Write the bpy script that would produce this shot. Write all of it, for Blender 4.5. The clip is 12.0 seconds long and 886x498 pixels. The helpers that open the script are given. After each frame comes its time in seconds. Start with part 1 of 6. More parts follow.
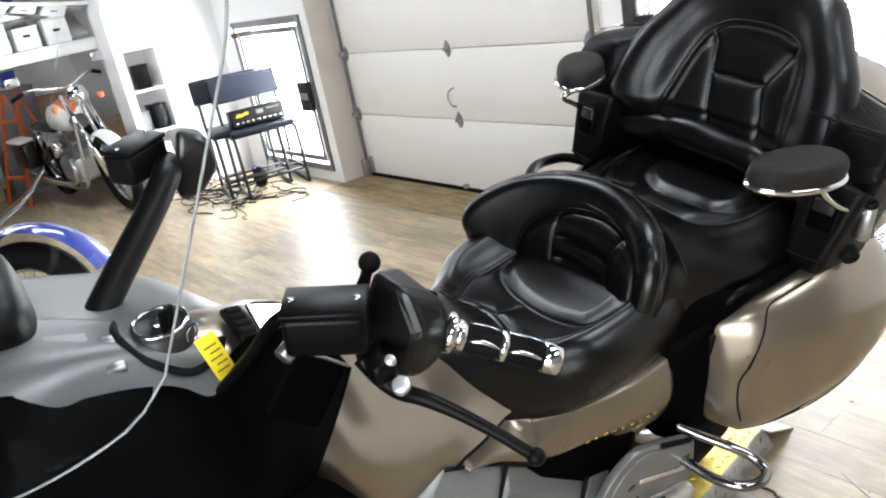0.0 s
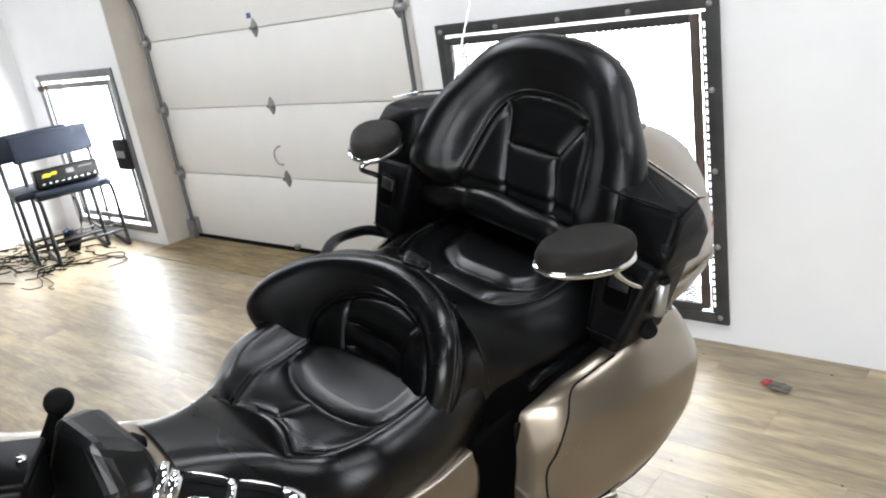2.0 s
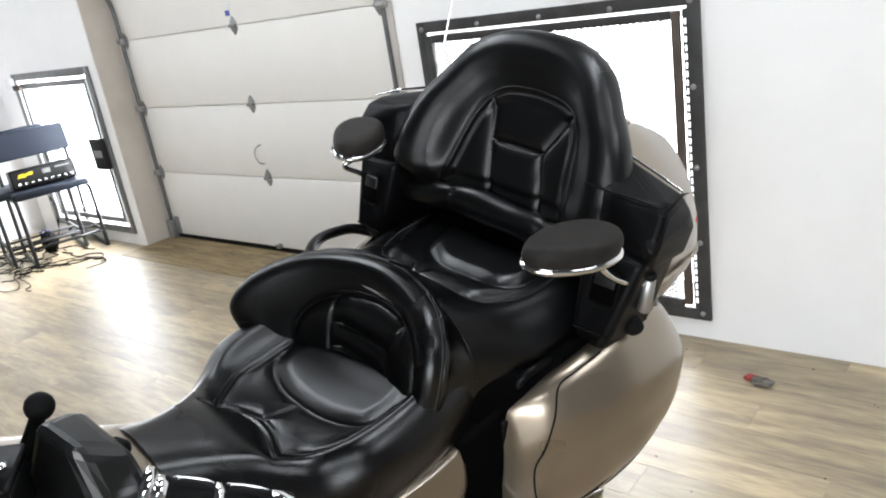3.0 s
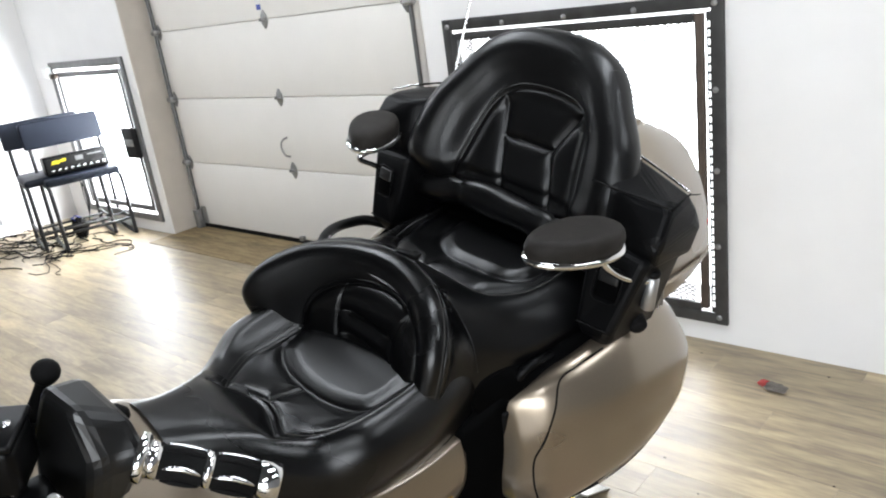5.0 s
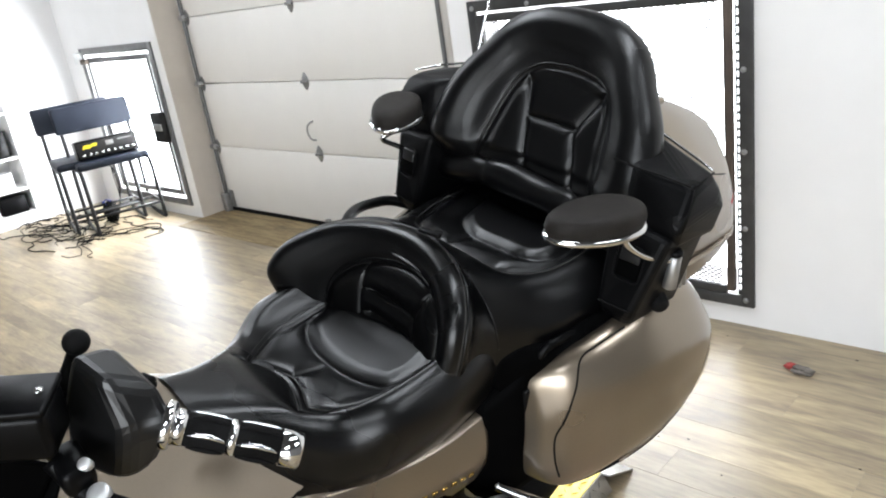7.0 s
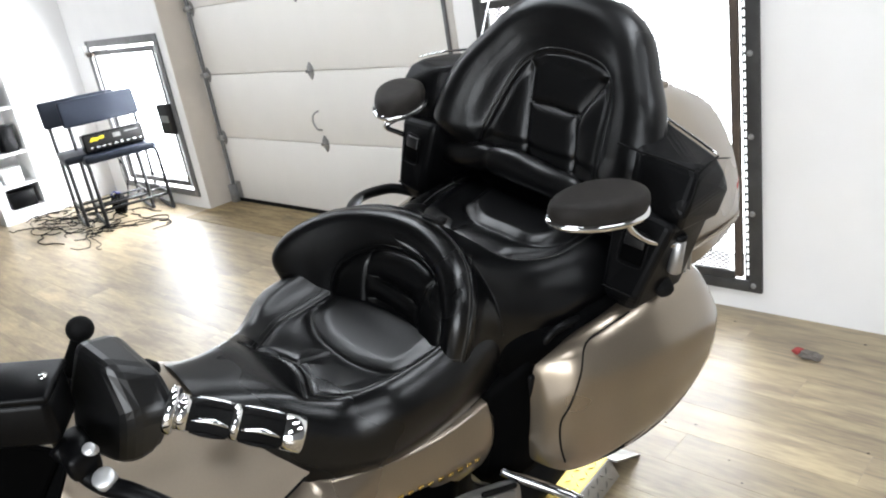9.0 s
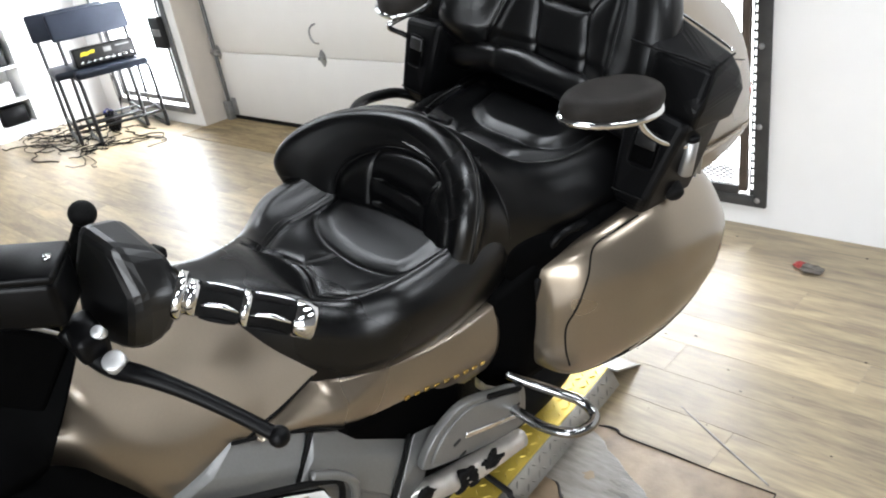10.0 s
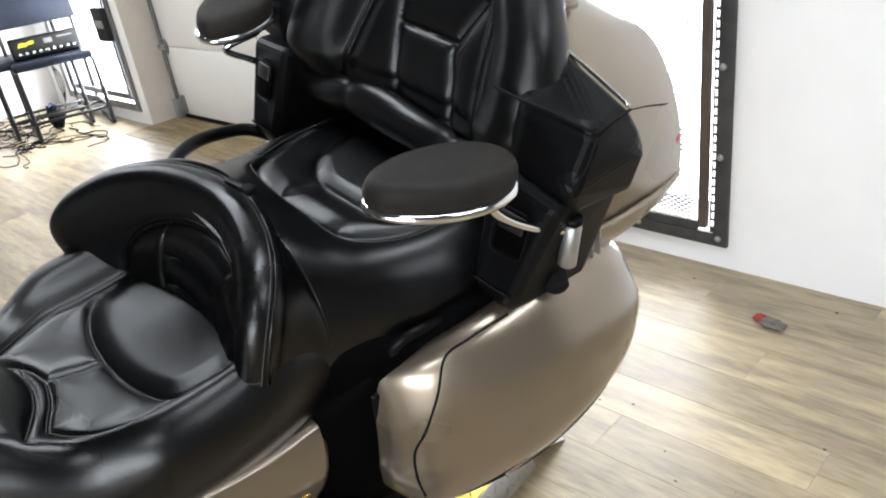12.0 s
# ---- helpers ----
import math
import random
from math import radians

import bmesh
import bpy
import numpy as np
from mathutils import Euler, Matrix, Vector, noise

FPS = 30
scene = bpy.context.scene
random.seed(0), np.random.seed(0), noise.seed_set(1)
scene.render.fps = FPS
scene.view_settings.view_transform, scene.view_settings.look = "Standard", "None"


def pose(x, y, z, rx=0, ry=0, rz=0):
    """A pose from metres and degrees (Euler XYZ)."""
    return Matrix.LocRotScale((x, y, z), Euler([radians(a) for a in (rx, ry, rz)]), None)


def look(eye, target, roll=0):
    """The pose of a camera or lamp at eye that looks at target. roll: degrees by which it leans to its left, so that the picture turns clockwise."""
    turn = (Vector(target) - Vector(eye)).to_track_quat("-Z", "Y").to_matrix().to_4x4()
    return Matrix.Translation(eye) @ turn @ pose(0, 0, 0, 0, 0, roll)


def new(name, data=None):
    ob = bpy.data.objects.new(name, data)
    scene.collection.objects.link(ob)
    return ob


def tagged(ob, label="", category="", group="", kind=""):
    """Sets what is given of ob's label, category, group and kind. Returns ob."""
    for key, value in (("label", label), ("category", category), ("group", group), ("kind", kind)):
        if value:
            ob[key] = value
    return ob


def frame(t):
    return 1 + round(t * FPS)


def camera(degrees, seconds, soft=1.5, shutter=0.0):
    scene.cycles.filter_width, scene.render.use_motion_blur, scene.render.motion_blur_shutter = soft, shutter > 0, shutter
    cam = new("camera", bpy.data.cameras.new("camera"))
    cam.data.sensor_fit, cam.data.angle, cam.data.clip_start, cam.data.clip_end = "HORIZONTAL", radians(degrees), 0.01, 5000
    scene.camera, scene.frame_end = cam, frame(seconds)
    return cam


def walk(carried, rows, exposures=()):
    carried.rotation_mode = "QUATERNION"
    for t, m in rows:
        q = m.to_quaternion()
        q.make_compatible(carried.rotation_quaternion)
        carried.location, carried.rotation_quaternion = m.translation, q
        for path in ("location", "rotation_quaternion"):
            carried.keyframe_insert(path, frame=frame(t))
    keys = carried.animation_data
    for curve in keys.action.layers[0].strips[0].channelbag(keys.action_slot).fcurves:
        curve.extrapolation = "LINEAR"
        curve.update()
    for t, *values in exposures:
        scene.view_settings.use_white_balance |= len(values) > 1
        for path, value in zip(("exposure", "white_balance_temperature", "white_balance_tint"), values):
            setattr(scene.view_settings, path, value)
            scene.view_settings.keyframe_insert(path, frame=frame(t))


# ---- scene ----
cam = camera(60.0, 12.0, soft=2.0)
PATH = [
    (0, (0.483, 0.329, 1.48), (-1.042, 1.418, 0.782), -11.1),
    (0.5, (0.481, 0.43, 1.481), (-0.921, 1.69, 0.812), -8.8),
    (1, (0.482, 0.478, 1.481), (-0.869, 1.801, 0.83), -9.4),
    (1.5, (0.467, 0.506, 1.482), (-0.822, 1.895, 0.841), -8.9),
    (2, (0.459, 0.524, 1.475), (-0.818, 1.923, 0.833), -9.1),
    (2.5, (0.453, 0.53, 1.471), (-0.789, 1.959, 0.828), -9.1),
    (3, (0.447, 0.526, 1.472), (-0.792, 1.953, 0.819), -9.1),
    (4.8, (0.483, 0.525, 1.467), (-0.784, 1.927, 0.811), -8.2),
    (5, (0.492, 0.526, 1.464), (-0.8, 1.908, 0.818), -8.0),
    (5.5, (0.511, 0.519, 1.463), (-0.813, 1.871, 0.816), -8.0),
    (6, (0.511, 0.521, 1.46), (-0.823, 1.861, 0.806), -8.7),
    (6.5, (0.51, 0.522, 1.458), (-0.827, 1.854, 0.795), -8.9),
    (7, (0.506, 0.521, 1.456), (-0.833, 1.846, 0.782), -8.7),
    (9, (0.513, 0.524, 1.45), (-0.838, 1.825, 0.754), -9.5),
    (9.5, (0.508, 0.533, 1.436), (-0.801, 1.843, 0.679), -9.7),
    (10, (0.491, 0.513, 1.407), (-0.821, 1.743, 0.532), -9.7),
    (10.5, (0.485, 0.461, 1.399), (-0.84, 1.654, 0.492), -9.9),
    (11, (0.472, 0.547, 1.369), (-0.726, 1.79, 0.36), -8.7),
    (11.5, (0.46, 0.811, 1.362), (-0.782, 2.05, 0.403), -8.1),
    (12, (0.43, 0.958, 1.368), (-0.872, 2.182, 0.468), -8.4),
]
walk(cam, [(t, look(eye, target, roll)) for t, eye, target, roll in PATH],
     exposures=[(0, 0.1, 6300, 10), (1.5, -0.06, 6300, 10), (7, -0.06, 6300, 10), (9.5, 0.06, 6300, 10), (10.5, 0.14, 6300, 10), (12, 0.08, 6300, 10)])

# ---- light ----
world = bpy.data.worlds.new("world")
scene.world = world
world.use_nodes = True
wn = world.node_tree.nodes
sky = wn.new("ShaderNodeTexSky")
sky.sky_type = "NISHITA"
sky.sun_disc = False
sky.sun_elevation = radians(40)
sky.sun_rotation = radians(200)
wn["Background"].inputs["Strength"].default_value = 0.12
world.node_tree.links.new(sky.outputs[0], wn["Background"].inputs["Color"])


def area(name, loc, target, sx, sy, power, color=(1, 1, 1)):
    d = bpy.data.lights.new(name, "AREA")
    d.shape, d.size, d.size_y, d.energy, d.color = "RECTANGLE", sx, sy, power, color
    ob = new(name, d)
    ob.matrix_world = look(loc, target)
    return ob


YW, YD = 3.195, 3.406          # inner face of the window wall, face of the garage door
area("window_light_small", (-5.30, YW + 0.12, 0.70), (-5.30, 0, 0.6), 1.0, 1.05, 150, (0.95, 0.98, 1.0))
area("window_light_large", (-1.19, YW + 0.12, 0.70), (-1.19, 0, 0.6), 1.1, 1.05, 150, (0.95, 0.98, 1.0))
# unseen fill lamp added on the south side to brighten the near flanks
area("added_front_light", (2.6, -3.35, 1.45), (-1.5, 1.5, 0.9), 4.6, 2.0, 330, (0.95, 0.98, 1.0))

# ---- materials ----


def mat(name, color, rough=0.5, metal=0.0, vary=0.15, scale=30.0, bump=0.0, bscale=None, coat=0.0, big=2.5, rvary=0.1, stretch=None, spec=0.5, rand=0.0):
    """A surface whose colour and gloss vary at two scales."""
    m = bpy.data.materials.new(name)
    m.use_nodes = True
    nt = m.node_tree
    n, l = nt.nodes, nt.links
    b = n["Principled BSDF"]
    tc = n.new("ShaderNodeTexCoord")
    mp = n.new("ShaderNodeMapping")
    l.new(tc.outputs["Object"], mp.inputs["Vector"])
    if stretch:
        mp.inputs["Scale"].default_value = stretch
    fine = n.new("ShaderNodeTexNoise")
    fine.inputs["Scale"].default_value = scale
    fine.inputs["Detail"].default_value = 5
    wide = n.new("ShaderNodeTexNoise")
    wide.inputs["Scale"].default_value = big
    wide.inputs["Detail"].default_value = 3
    for q in (fine, wide):
        l.new(mp.outputs[0], q.inputs["Vector"])
    mix = n.new("ShaderNodeMath")
    mix.operation = "ADD"
    l.new(fine.outputs[0], mix.inputs[0])
    l.new(wide.outputs[0], mix.inputs[1])
    mr = n.new("ShaderNodeMapRange")
    mr.inputs[1].default_value, mr.inputs[2].default_value = 0.6, 1.4
    mr.inputs[3].default_value, mr.inputs[4].default_value = 1 - vary, 1 + vary
    l.new(mix.outputs[0], mr.inputs[0])
    val = mr.outputs[0]
    if rand:
        oi = n.new("ShaderNodeObjectInfo")
        r2 = n.new("ShaderNodeMapRange")
        r2.inputs[3].default_value, r2.inputs[4].default_value = 1 - rand, 1 + rand
        l.new(oi.outputs["Random"], r2.inputs[0])
        mm = n.new("ShaderNodeMath")
        mm.operation = "MULTIPLY"
        l.new(val, mm.inputs[0])
        l.new(r2.outputs[0], mm.inputs[1])
        val = mm.outputs[0]
    vm = n.new("ShaderNodeVectorMath")
    vm.operation = "SCALE"
    vm.inputs[0].default_value = color
    l.new(val, vm.inputs["Scale"])
    l.new(vm.outputs[0], b.inputs["Base Color"])
    rr = n.new("ShaderNodeMapRange")
    rr.inputs[1].default_value, rr.inputs[2].default_value = 0.3, 0.7
    rr.inputs[3].default_value, rr.inputs[4].default_value = max(0.02, rough - rvary), min(1, rough + rvary)
    l.new(wide.outputs[0], rr.inputs[0])
    l.new(rr.outputs[0], b.inputs["Roughness"])
    b.inputs["Metallic"].default_value = metal
    b.inputs["Coat Weight"].default_value = coat
    b.inputs["Coat Roughness"].default_value = 0.06
    b.inputs["Specular IOR Level"].default_value = spec
    if bump:
        bn = n.new("ShaderNodeTexNoise")
        bn.inputs["Scale"].default_value = bscale or scale * 4
        bn.inputs["Detail"].default_value = 4
        l.new(mp.outputs[0], bn.inputs["Vector"])
        bp = n.new("ShaderNodeBump")
        bp.inputs["Strength"].default_value = bump
        bp.inputs["Distance"].default_value = 0.002
        l.new(bn.outputs[0], bp.inputs["Height"])
        l.new(bp.outputs[0], b.inputs["Normal"])
    return m


def glow(name, color, strength):
    m = bpy.data.materials.new(name)
    m.use_nodes = True
    b = m.node_tree.nodes["Principled BSDF"]
    b.inputs["Base Color"].default_value = (*color, 1)
    b.inputs["Emission Color"].default_value = (*color, 1)
    b.inputs["Emission Strength"].default_value = strength
    return m


def glassy(name, color=(1, 1, 1), rough=0.02):
    m = bpy.data.materials.new(name)
    m.use_nodes = True
    b = m.node_tree.nodes["Principled BSDF"]
    b.inputs["Base Color"].default_value = (*color, 1)
    b.inputs["Transmission Weight"].default_value = 1
    b.inputs["Roughness"].default_value = rough
    b.inputs["IOR"].default_value = 1.3
    return m


M = {}
M["leather"] = mat("black_leather", (0.0012, 0.0012, 0.0014), 0.295, vary=0.3, scale=60, bump=0.12, bscale=420, rvary=0.06, spec=0.42)
M["thread"] = mat("grey_thread", (0.07, 0.068, 0.065), 0.7, vary=0.2)
M["paint"] = mat("champagne_paint", (0.277, 0.229, 0.175), 0.28, metal=0.82, vary=0.04, scale=260, coat=0.5, rvary=0.02)
M["dash_grey"] = mat("dash_grey_plastic", (0.105, 0.107, 0.108), 0.36, metal=0.2, vary=0.12, scale=120, rvary=0.08)
M["silver"] = mat("silver_plastic", (0.185, 0.184, 0.178), 0.36, metal=0.45, vary=0.08, scale=200, rvary=0.06)
M["plastic"] = mat("black_plastic", (0.0025, 0.0025, 0.0028), 0.36, vary=0.25, scale=40, bump=0.08, bscale=900, spec=0.12)
M["gloss_plastic"] = mat("satin_black_plastic", (0.006, 0.006, 0.0062), 0.33, vary=0.25, scale=30, bump=0.06, bscale=900, spec=0.5)
M["matte"] = mat("matte_black_plastic", (0.0012, 0.0012, 0.0013), 0.6, vary=0.3, scale=40, spec=0.02)
M["rubber"] = mat("black_rubber", (0.007, 0.0068, 0.0068), 0.7, vary=0.35, scale=25, bump=0.3, bscale=300, spec=0.08)
M["pad"] = mat("armrest_vinyl", (0.021, 0.0185, 0.0165), 0.6, vary=0.35, scale=30, bump=0.3, bscale=350, spec=0.12)
M["chrome"] = mat("chrome", (0.78, 0.78, 0.78), 0.08, metal=1.0, vary=0.04, scale=60, rvary=0.03)
M["screw"] = mat("brushed_screw_head", (0.75, 0.75, 0.75), 0.45, metal=0.8, vary=0.05, scale=60)
M["dark_chrome"] = mat("dark_chrome", (0.30, 0.30, 0.30), 0.12, metal=1.0, vary=0.1, scale=30, rvary=0.04)
M["steel"] = mat("dull_steel", (0.42, 0.42, 0.42), 0.35, metal=0.9, vary=0.2, scale=30)
M["scuffed"] = mat("scuffed_bright_metal", (0.55, 0.52, 0.48), 0.35, metal=0.6, vary=0.3, scale=25, bump=0.15)
M["zinc"] = mat("galvanised_steel", (0.30, 0.30, 0.295), 0.45, metal=0.7, vary=0.25, scale=40)
M["black_iron"] = mat("black_painted_iron", (0.016, 0.0155, 0.0155), 0.5, vary=0.4, scale=18, bump=0.2, spec=0.25)
M["rust"] = mat("rusty_iron", (0.062, 0.045, 0.034), 0.75, vary=0.5, scale=14, bump=0.4)
M["wall"] = mat("white_wall_paint", (0.80, 0.79, 0.78), 0.75, vary=0.03, scale=6, bump=0.12, bscale=60, big=0.8)
# unseen ceiling and walls, kept dark so black surfaces reflect less
M["ceiling"] = mat("dark_unseen_ceiling", (0.045, 0.045, 0.045), 0.9, vary=0.05, scale=5)
M["grey_wall"] = mat("unseen_grey_wall", (0.22, 0.22, 0.225), 0.8, vary=0.05, scale=5)
M["trim"] = mat("beige_painted_jamb", (0.55, 0.50, 0.44), 0.6, vary=0.08, scale=8, bump=0.1)
M["door"] = mat("cream_door_panel", (0.78, 0.755, 0.715), 0.55, vary=0.03, scale=5, bump=0.15, bscale=220, big=0.7)
M["yellow_steel"] = mat("yellow_tread_plate", (0.62, 0.46, 0.075), 0.38, metal=0.35, vary=0.3, scale=16, bump=0.2)
M["silver_steel"] = mat("worn_tread_plate", (0.30, 0.29, 0.27), 0.38, metal=0.8, vary=0.4, scale=14, bump=0.2)
M["dark_steel"] = mat("black_tread_plate", (0.03, 0.03, 0.03), 0.42, metal=0.4, vary=0.4, scale=14)
M["gold"] = mat("gold_emblem", (0.75, 0.52, 0.16), 0.25, metal=1.0, vary=0.05)
M["tag"] = mat("yellow_card", (0.85, 0.66, 0.02), 0.6, vary=0.05)
M["ink"] = mat("dark_print", (0.05, 0.045, 0.04), 0.7, vary=0.1)
M["glow_sky"] = glow("daylight_outside", (1.0, 1.0, 1.0), 1.7)
M["glass"] = glassy("clear_glass")
M["screen"] = glassy("clear_acrylic", (0.985, 0.99, 0.99), 0.0)
M["screen"].node_tree.nodes["Principled BSDF"].inputs["IOR"].default_value = 1.06
M["acrylic_edge"] = mat("polished_acrylic_edge", (0.20, 0.21, 0.21), 0.25, vary=0.2, scale=30)
M["red"] = mat("red_lens", (0.5, 0.03, 0.03), 0.2, vary=0.1)
M["white"] = mat("white_enamel", (0.75, 0.75, 0.74), 0.35, vary=0.05, coat=0.3)
M["blue"] = mat("blue_enamel", (0.025, 0.045, 0.28), 0.25, vary=0.06, coat=0.7)
M["orange"] = mat("orange_paint", (0.62, 0.12, 0.02), 0.45, vary=0.12)
M["navy"] = mat("dark_blue_vinyl", (0.010, 0.013, 0.021), 0.5, vary=0.15, bump=0.2, bscale=300, spec=0.2)

# ---- mesh tools ----


def mesh_of(name, verts, faces, smooth=True):
    me = bpy.data.meshes.new(name)
    me.from_pydata([tuple(map(float, v)) for v in verts], [], [tuple(f) for f in faces])
    me.update()
    bm = bmesh.new()
    bm.from_mesh(me)
    bmesh.ops.recalc_face_normals(bm, faces=bm.faces)
    bm.to_mesh(me)
    bm.free()
    if smooth:
        for p in me.polygons:
            p.use_smooth = True
    return me


def part(name, me, material, parent=None, label="", at=None, smooth=True):
    """One mesh object, under a thing or a part when parent is given."""
    if isinstance(me, bmesh.types.BMesh):
        bm, me = me, bpy.data.meshes.new(name)
        bmesh.ops.recalc_face_normals(bm, faces=bm.faces)
        bm.to_mesh(me)
        bm.free()
        if smooth:
            for p in me.polygons:
                p.use_smooth = True
    if not me.materials:
        me.materials.append(M[material] if isinstance(material, str) else material)
    ob = new(name, me)
    if parent:
        ob.parent = parent
    if at is not None:
        ob.matrix_basis = at
    if label:
        tagged(ob, label=label)
    return ob


def thing(name, label, category, at=None, group="", kind=""):
    ob = new(name)
    ob.empty_display_size = 0.1
    if at is not None:
        ob.matrix_world = at
    return tagged(ob, label, category, group, kind)


def box(cx, cy, cz, sx, sy, sz, bevel=0.0, seg=2, rot=None):
    bm = bmesh.new()
    bmesh.ops.create_cube(bm, size=1.0)
    bmesh.ops.scale(bm, vec=(sx, sy, sz), verts=bm.verts)
    if bevel:
        bmesh.ops.bevel(bm, geom=list(bm.edges), offset=bevel, segments=seg, affect="EDGES", profile=0.5)
    if rot is not None:
        bmesh.ops.transform(bm, matrix=rot, verts=bm.verts)
    bmesh.ops.translate(bm, vec=(cx, cy, cz), verts=bm.verts)
    return bm


def join(*bms):
    out = bmesh.new()
    for b in bms:
        me = bpy.data.meshes.new("tmp")
        b.to_mesh(me)
        b.free()
        out.from_mesh(me)
        bpy.data.meshes.remove(me)
    return out


def crom(pts, n):
    """n points along a smooth curve through pts."""
    p = np.asarray(pts, float)
    p = np.vstack([2 * p[0] - p[1], p, 2 * p[-1] - p[-2]])
    k = len(p) - 3
    out = []
    for s in np.linspace(0, k, n):
        i = min(int(s), k - 1)
        t = s - i
        a, b, c, d = p[i], p[i + 1], p[i + 2], p[i + 3]
        out.append(0.5 * (2 * b + (c - a) * t + (2 * a - 5 * b + 4 * c - d) * t * t + (3 * b - a - 3 * c + d) * t ** 3))
    return np.array(out)


def tube(pts, r, sides=8, smooth_n=0, closed=False):
    """A round bar along pts; r may be one radius or one per point."""
    p = crom(pts, smooth_n) if smooth_n else np.asarray(pts, float)
    n = len(p)
    rad = np.interp(np.linspace(0, 1, n), np.linspace(0, 1, len(r)), r) if hasattr(r, "__len__") else np.full(n, r)
    verts, faces = [], []
    up = None
    for i in range(n):
        if closed:
            t = p[(i + 1) % n] - p[i - 1]
        else:
            t = p[min(i + 1, n - 1)] - p[max(i - 1, 0)]
        t = t / (np.linalg.norm(t) + 1e-12)
        if up is None:
            up = np.cross(t, (0, 0, 1) if abs(t[2]) < 0.9 else (1, 0, 0))
        up = up - t * (up @ t)
        up /= np.linalg.norm(up) + 1e-12
        side = np.cross(t, up)
        for k in range(sides):
            a = 2 * math.pi * k / sides
            verts.append(p[i] + rad[i] * (math.cos(a) * up + math.sin(a) * side))
    for i in range(n if closed else n - 1):
        for k in range(sides):
            j, m = (i + 1) % n, (k + 1) % sides
            faces.append((i * sides + k, i * sides + m, j * sides + m, j * sides + k))
    if not closed:
        faces += [tuple(range(sides)), tuple(range((n - 1) * sides, n * sides))]
    return mesh_of("tube", verts, faces)


def as_bm(me):
    bm = bmesh.new()
    bm.from_mesh(me)
    return bm


def cyl(a, b, r, sides=20, r2=None, bevel=0.0):
    """A round bar from a to b, its rims broken by bevel."""
    a, b = np.asarray(a, float), np.asarray(b, float)
    r2 = r if r2 is None else r2
    if bevel:
        d = (b - a) / np.linalg.norm(b - a) * bevel
        return rings([a, a, a + d, b - d, b, b], [1e-4, r - bevel, r, r2, r2 - bevel, 1e-4], sides, b - a)
    return rings([a, a, b, b], [1e-4, r, r2, 1e-4], sides, b - a)


def rings(centres, radii, sides, axis, smooth=True):
    """Turned form: rings of the given radii round one straight axis."""
    t = np.asarray(axis, float)
    t /= np.linalg.norm(t)
    up = np.cross(t, (0, 0, 1) if abs(t[2]) < 0.9 else (1, 0, 0))
    up /= np.linalg.norm(up)
    side = np.cross(t, up)
    verts, faces = [], []
    for c, r in zip(centres, radii):
        for k in range(sides):
            a = 2 * math.pi * k / sides
            verts.append(np.asarray(c) + r * (math.cos(a) * up + math.sin(a) * side))
    for i in range(len(radii) - 1):
        for k in range(sides):
            m = (k + 1) % sides
            faces.append((i * sides + k, i * sides + m, (i + 1) * sides + m, (i + 1) * sides + k))
    me = mesh_of("turned", verts, faces, smooth)
    return me


def grid_mesh(g, close_a=False, close_b=False, caps=False):
    """A mesh of a grid of places g[b][a]."""
    nb, na = g.shape[:2]
    faces = []
    for j in range(nb if close_b else nb - 1):
        for i in range(na if close_a else na - 1):
            i2, j2 = (i + 1) % na, (j + 1) % nb
            faces.append((j * na + i, j * na + i2, j2 * na + i2, j2 * na + i))
    if caps:
        faces += [tuple(range(na)), tuple(range((nb - 1) * na, nb * na))]
    return mesh_of("sheet", g.reshape(-1, 3), faces)


def loft(stations, na, nb):
    """Stations of (v, [(u, w), ...]) as a smooth grid of (u, v, w)."""
    vs = crom([(v, 0, 0) for v, _ in stations], nb)[:, 0]
    ctrl = np.array([[(u, v, w) for u, w in pr] for v, pr in stations])
    cols = np.stack([crom(ctrl[:, k], nb) for k in range(ctrl.shape[1])], 1)
    g = np.stack([crom(cols[j], na) for j in range(nb)])
    return g


def mirror_profile(half):
    """A half profile from the middle outwards, as a whole one from right to left."""
    return [(-u, w) for u, w in half[:0:-1]] + list(half)


def normals(g):
    da = np.gradient(g, axis=1)
    db = np.gradient(g, axis=0)
    n = np.cross(da, db)
    return n / (np.linalg.norm(n, axis=2, keepdims=True) + 1e-12)


def seg_dist(p, line):
    """Distance of 2D places p to a polyline."""
    best = np.full(p.shape[:-1], 9.0)
    for a, b in zip(line[:-1], line[1:]):
        a, b = np.asarray(a, float), np.asarray(b, float)
        d = b - a
        t = np.clip(((p - a) @ d) / (d @ d + 1e-12), 0, 1)
        q = a + t[..., None] * d
        best = np.minimum(best, np.linalg.norm(p - q, axis=-1))
    return best


def inside(p, poly):
    """Which 2D places p lie within poly."""
    x, y = p[..., 0], p[..., 1]
    r = np.zeros(p.shape[:-1], bool)
    for (x0, y0), (x1, y1) in zip(poly, np.roll(np.asarray(poly, float), -1, 0)):
        c = ((y0 > y) != (y1 > y)) & (x < (x1 - x0) * (y - y0) / (y1 - y0 + 1e-12) + x0)
        r ^= c
    return r


